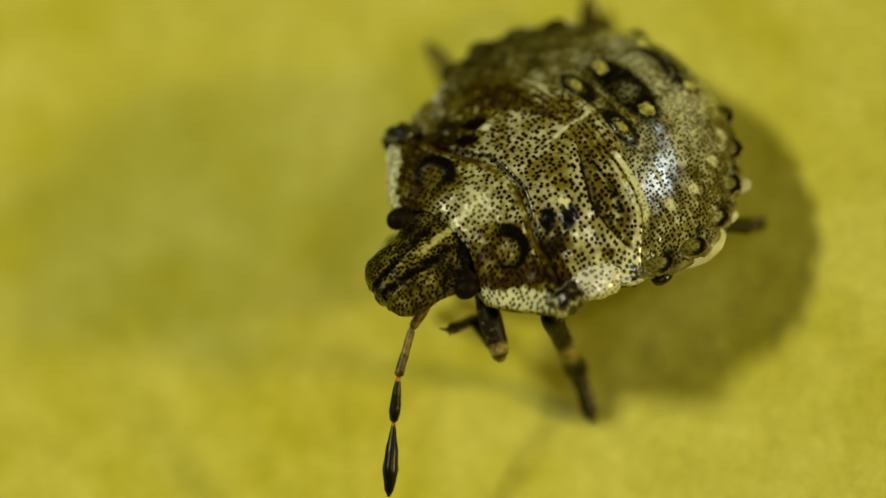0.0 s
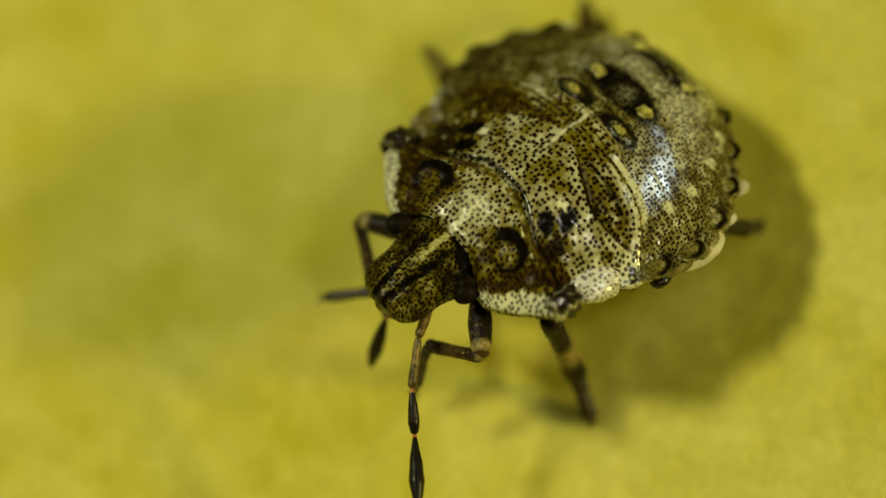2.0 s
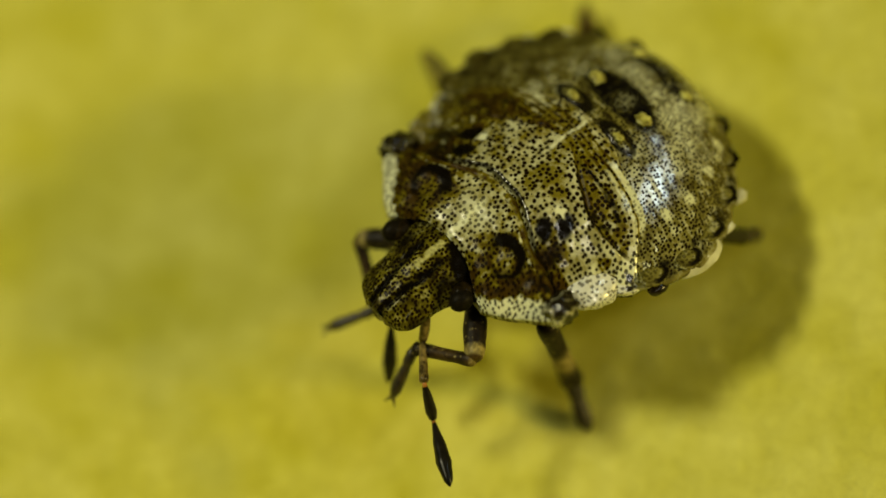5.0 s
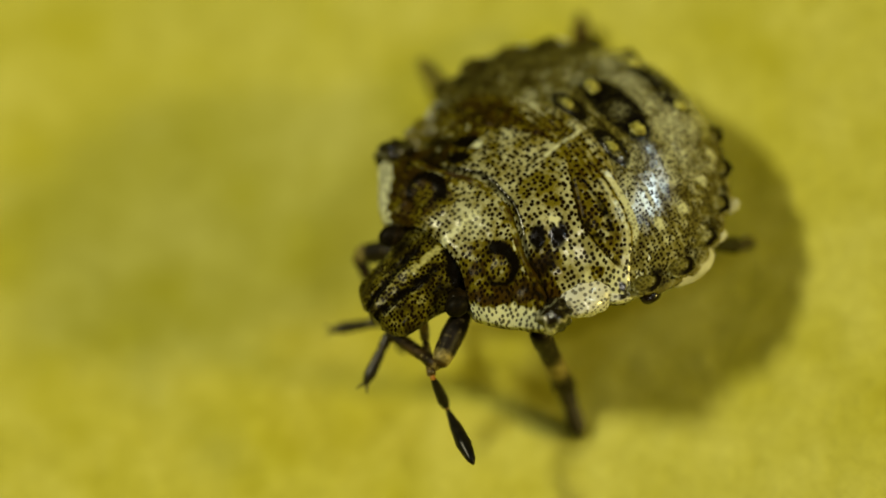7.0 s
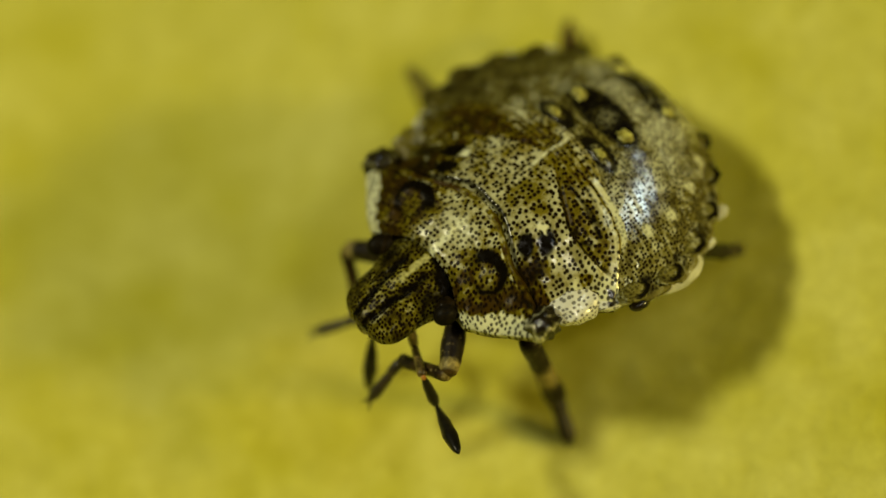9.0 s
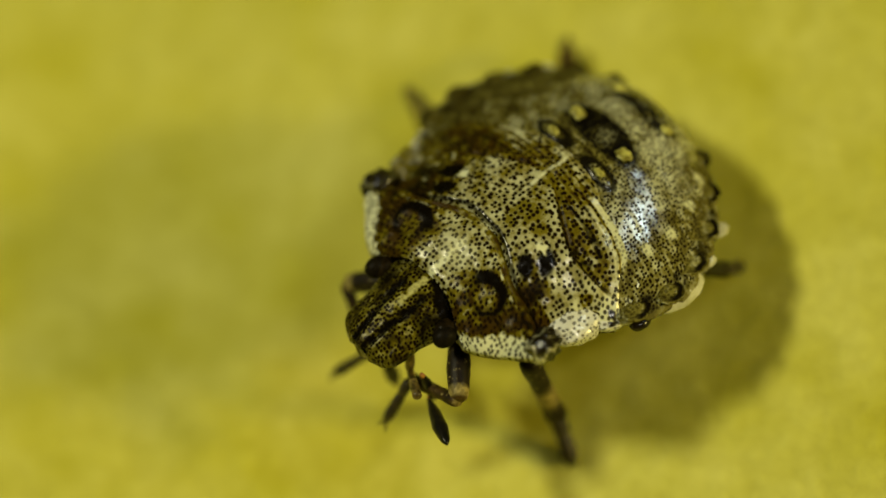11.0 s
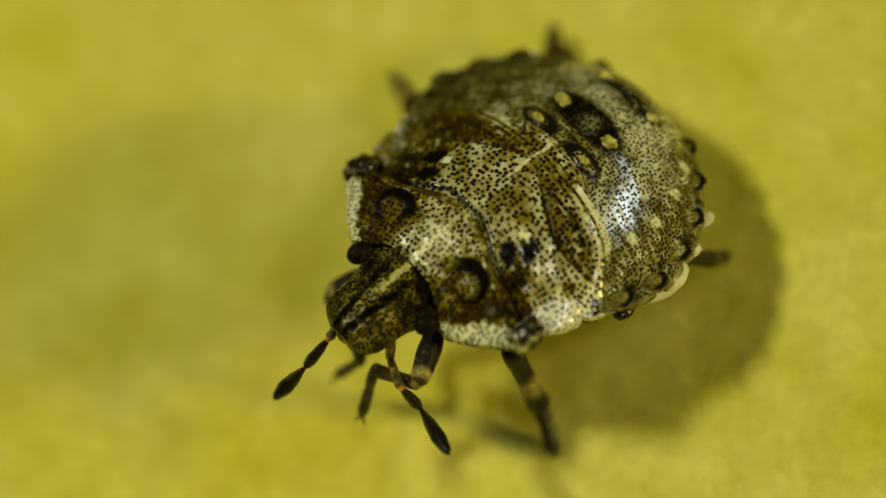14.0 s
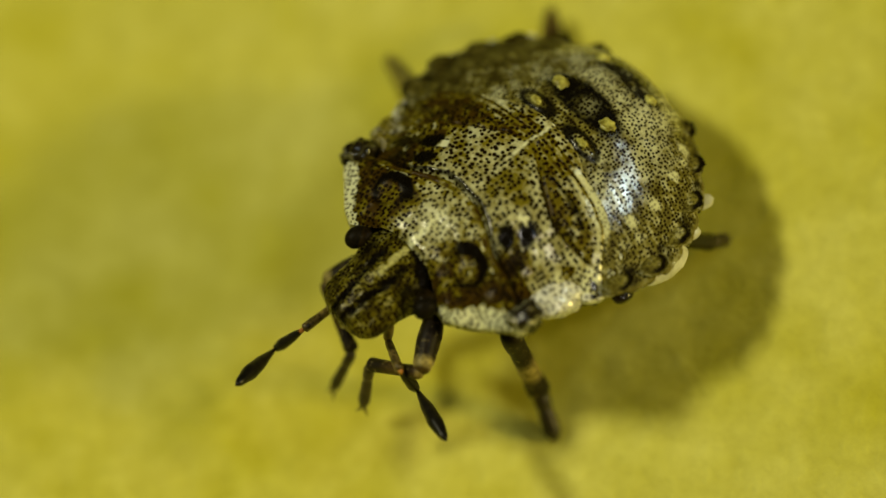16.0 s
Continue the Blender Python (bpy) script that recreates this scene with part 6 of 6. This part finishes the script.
    walk(antennae[1][1], [
        (0, mm_pose(0.600, 0.000, 0.000, 2.61, -21.32, -1.39)),
        (0.3, mm_pose(0.600, -0.000, -0.000, 129.26, 39.47, -24.87)),
        (0.5, mm_pose(0.600, 0.000, 0.000, 110.94, 7.90, -2.76)),
        (1, mm_pose(0.600, 0.000, -0.000, 106.62, 9.58, -7.58)),
        (1.3, mm_pose(0.600, 0.000, 0.000, 97.73, 13.20, -31.33)),
        (1.8, mm_pose(0.600, 0.000, 0.000, 2.79, -24.55, -1.46)),
        (2, mm_pose(0.600, -0.000, -0.000, 6.69, 1.13, -0.75)),
        (2.5, mm_pose(0.600, 0.000, 0.000, 20.98, 0.05, -2.25)),
        (3, mm_pose(0.600, -0.000, 0.000, 17.41, 3.58, -1.75)),
        (3.5, mm_pose(0.600, 0.000, 0.000, 69.82, 12.14, -7.57)),
        (4.2, mm_pose(0.600, 0.000, 0.000, 125.90, 12.00, -5.08)),
        (5.2, mm_pose(0.600, 0.000, 0.000, 5.38, 6.91, -0.55)),
        (6.5, mm_pose(0.600, 0.000, 0.000, 12.71, 12.81, -0.44)),
        (7, mm_pose(0.600, 0.000, 0.000, 91.23, 13.03, -6.47)),
        (7.4, mm_pose(0.600, 0.000, -0.000, -119.81, 18.28, 27.26)),
        (8.2, mm_pose(0.600, -0.000, 0.000, -27.93, -20.25, 14.39)),
        (8.5, mm_pose(0.600, 0.000, -0.000, 10.48, 13.70, -1.06)),
        (9, mm_pose(0.600, -0.000, 0.000, -8.62, 9.61, 1.45)),
        (10.2, mm_pose(0.600, -0.000, 0.000, -1.17, 22.37, 0.13)),
        (11.3, mm_pose(0.600, 0.000, 0.000, 67.26, 14.46, -9.41)),
        (11.7, mm_pose(0.600, 0.000, 0.000, 50.16, -11.30, -23.30)),
        (12.6, mm_pose(0.600, -0.000, 0.000, -103.57, 20.75, 30.22)),
        (12.9, mm_pose(0.600, 0.000, 0.000, 0.15, 30.00, -179.77)),
        (13, mm_pose(0.600, -0.000, 0.000, -0.51, 37.95, 179.24)),
        (13.5, mm_pose(0.600, -0.000, 0.000, -100.98, -32.13, 118.53)),
        (14, mm_pose(0.600, 0.000, 0.000, -89.91, -38.39, 114.84)),
        (14.5, mm_pose(0.600, 0.000, 0.000, -80.39, -32.10, 107.29)),
        (15, mm_pose(0.600, 0.000, 0.000, -74.12, -46.52, 93.84)),
        (15.5, mm_pose(0.600, 0.000, 0.000, -69.38, -58.10, 82.85)),
        (16, mm_pose(0.600, 0.000, 0.000, -48.22, -59.99, 56.31)),
    ])
    walk(antennae[1][2], [
        (0, mm_pose(1.503, -0.022, 0.353, -8.57, -24.36, 4.99)),
        (0.3, mm_pose(1.279, -0.315, -0.617, 115.84, 36.46, -32.36)),
        (0.5, mm_pose(1.560, -0.046, -0.133, -62.73, 23.40, 132.64)),
        (1, mm_pose(1.548, -0.126, -0.161, -53.52, 25.03, 142.44)),
        (1.3, mm_pose(1.407, -0.491, -0.221, 88.23, 7.65, -35.03)),
        (1.8, mm_pose(1.482, -0.023, 0.403, -8.90, -27.57, 5.11)),
        (2, mm_pose(1.570, -0.013, -0.019, -38.81, 31.82, 152.30)),
        (2.5, mm_pose(1.569, -0.038, -0.001, -58.37, 25.25, 138.14)),
        (3, mm_pose(1.568, -0.030, -0.061, -28.96, 30.20, 160.21)),
        (3.5, mm_pose(1.540, -0.125, -0.204, -20.96, 42.73, 161.32)),
        (4.2, mm_pose(1.545, -0.084, -0.202, -2.54, 47.73, 177.87)),
        (5.2, mm_pose(1.563, -0.009, -0.117, -0.84, 34.74, 179.36)),
        (6.5, mm_pose(1.546, -0.007, -0.215, -37.27, 24.23, 152.65)),
        (7, mm_pose(1.539, -0.106, -0.219, -3.46, 43.46, 177.05)),
        (7.4, mm_pose(1.419, 0.422, -0.304, -129.02, 24.97, 26.53)),
        (8.2, mm_pose(1.481, 0.226, 0.336, -39.30, -19.71, 21.51)),
        (8.5, mm_pose(1.542, -0.018, -0.230, 4.93, 35.96, -175.71)),
        (9, mm_pose(1.556, 0.024, -0.162, 1.89, 36.36, -178.37)),
        (10.2, mm_pose(1.497, 0.002, -0.369, 3.09, 23.09, -177.29)),
        (11.3, mm_pose(1.527, -0.154, -0.242, 11.85, 38.00, -169.59)),
        (11.7, mm_pose(1.474, -0.376, 0.190, 40.59, -17.71, -21.54)),
        (12.6, mm_pose(1.384, 0.457, -0.344, -112.05, 27.18, 31.71)),
        (12.9, mm_pose(-0.240, -0.003, -0.485, -167.09, 88.21, 12.42)),
        (13, mm_pose(-0.165, 0.010, -0.596, -136.53, 79.69, 34.98)),
        (13.5, mm_pose(0.208, 0.722, 0.516, -6.33, -27.53, 3.49)),
        (14, mm_pose(0.281, 0.690, 0.602, -8.77, -18.87, 5.66)),
        (14.5, mm_pose(0.356, 0.785, 0.515, -18.52, -19.47, 13.17)),
        (15, mm_pose(0.555, 0.666, 0.704, -3.11, -16.51, 2.32)),
        (15.5, mm_pose(0.664, 0.509, 0.824, 13.73, -15.67, -10.61)),
        (16, mm_pose(0.869, 0.404, 0.840, 17.20, -11.47, -12.69)),
    ])
    walk(antennae[1][3], [
        (0, mm_pose(2.293, 0.047, 0.711, -28.31, -22.86, 16.92)),
        (0.3, mm_pose(1.870, -0.689, -1.134, 97.56, 26.68, -38.36)),
        (0.5, mm_pose(1.019, 0.541, -0.479, -105.44, 21.05, 38.13)),
        (1, mm_pose(0.923, 0.354, -0.529, 74.65, 4.37, -10.93)),
        (1.3, mm_pose(2.113, -0.986, -0.337, 73.08, -3.39, -35.31)),
        (1.8, mm_pose(2.250, 0.046, 0.806, -29.53, -25.93, 17.33)),
        (2, mm_pose(0.915, 0.331, -0.478, -102.22, 12.62, 20.76)),
        (2.5, mm_pose(0.983, 0.487, -0.372, -98.86, 13.38, 34.93)),
        (3, mm_pose(0.860, 0.225, -0.498, -124.27, 29.12, 25.92)),
        (3.5, mm_pose(0.935, 0.080, -0.794, 148.71, 18.60, -2.42)),
        (4.2, mm_pose(0.960, -0.062, -0.845, 53.90, 2.33, -8.35)),
        (5.2, mm_pose(0.848, -0.001, -0.612, -148.15, 38.26, 15.21)),
        (6.5, mm_pose(0.841, 0.357, -0.572, -107.93, 26.91, 29.58)),
        (7, mm_pose(0.908, -0.074, -0.817, 31.90, -2.10, -9.43)),
        (7.4, mm_pose(2.124, 0.774, -0.671, -148.26, 33.64, 18.44)),
        (8.2, mm_pose(2.243, 0.526, 0.629, -57.13, -12.75, 30.60)),
        (8.5, mm_pose(0.840, -0.070, -0.741, 172.80, 23.37, -0.57)),
        (9, mm_pose(0.856, 0.004, -0.678, -167.75, 40.43, 4.83)),
        (10.2, mm_pose(0.698, -0.036, -0.710, -164.98, 45.65, 5.29)),
        (11.3, mm_pose(0.852, -0.278, -0.778, 33.05, 10.95, -4.85)),
        (11.7, mm_pose(2.245, -0.681, 0.455, 21.76, -25.10, -12.74)),
        (12.6, mm_pose(2.042, 0.863, -0.741, -130.05, 37.44, 27.18)),
        (12.9, mm_pose(-0.213, 0.002, -1.355, 5.84, 15.99, -171.58)),
        (13, mm_pose(-0.037, 0.099, -1.452, 3.52, 21.16, -175.03)),
        (13.5, mm_pose(0.978, 0.769, 0.918, -98.78, -34.08, 113.48)),
        (14, mm_pose(1.100, 0.771, 0.884, -92.86, -44.30, 114.10)),
        (14.5, mm_pose(1.154, 0.971, 0.805, -81.23, -29.18, 112.55)),
        (15, mm_pose(1.389, 0.700, 0.951, -81.54, -49.75, 102.64)),
        (15.5, mm_pose(1.487, 0.354, 1.059, -80.14, -56.75, 97.24)),
        (16, mm_pose(1.701, 0.216, 1.013, -73.73, -55.81, 90.27)),
    ])


motions()
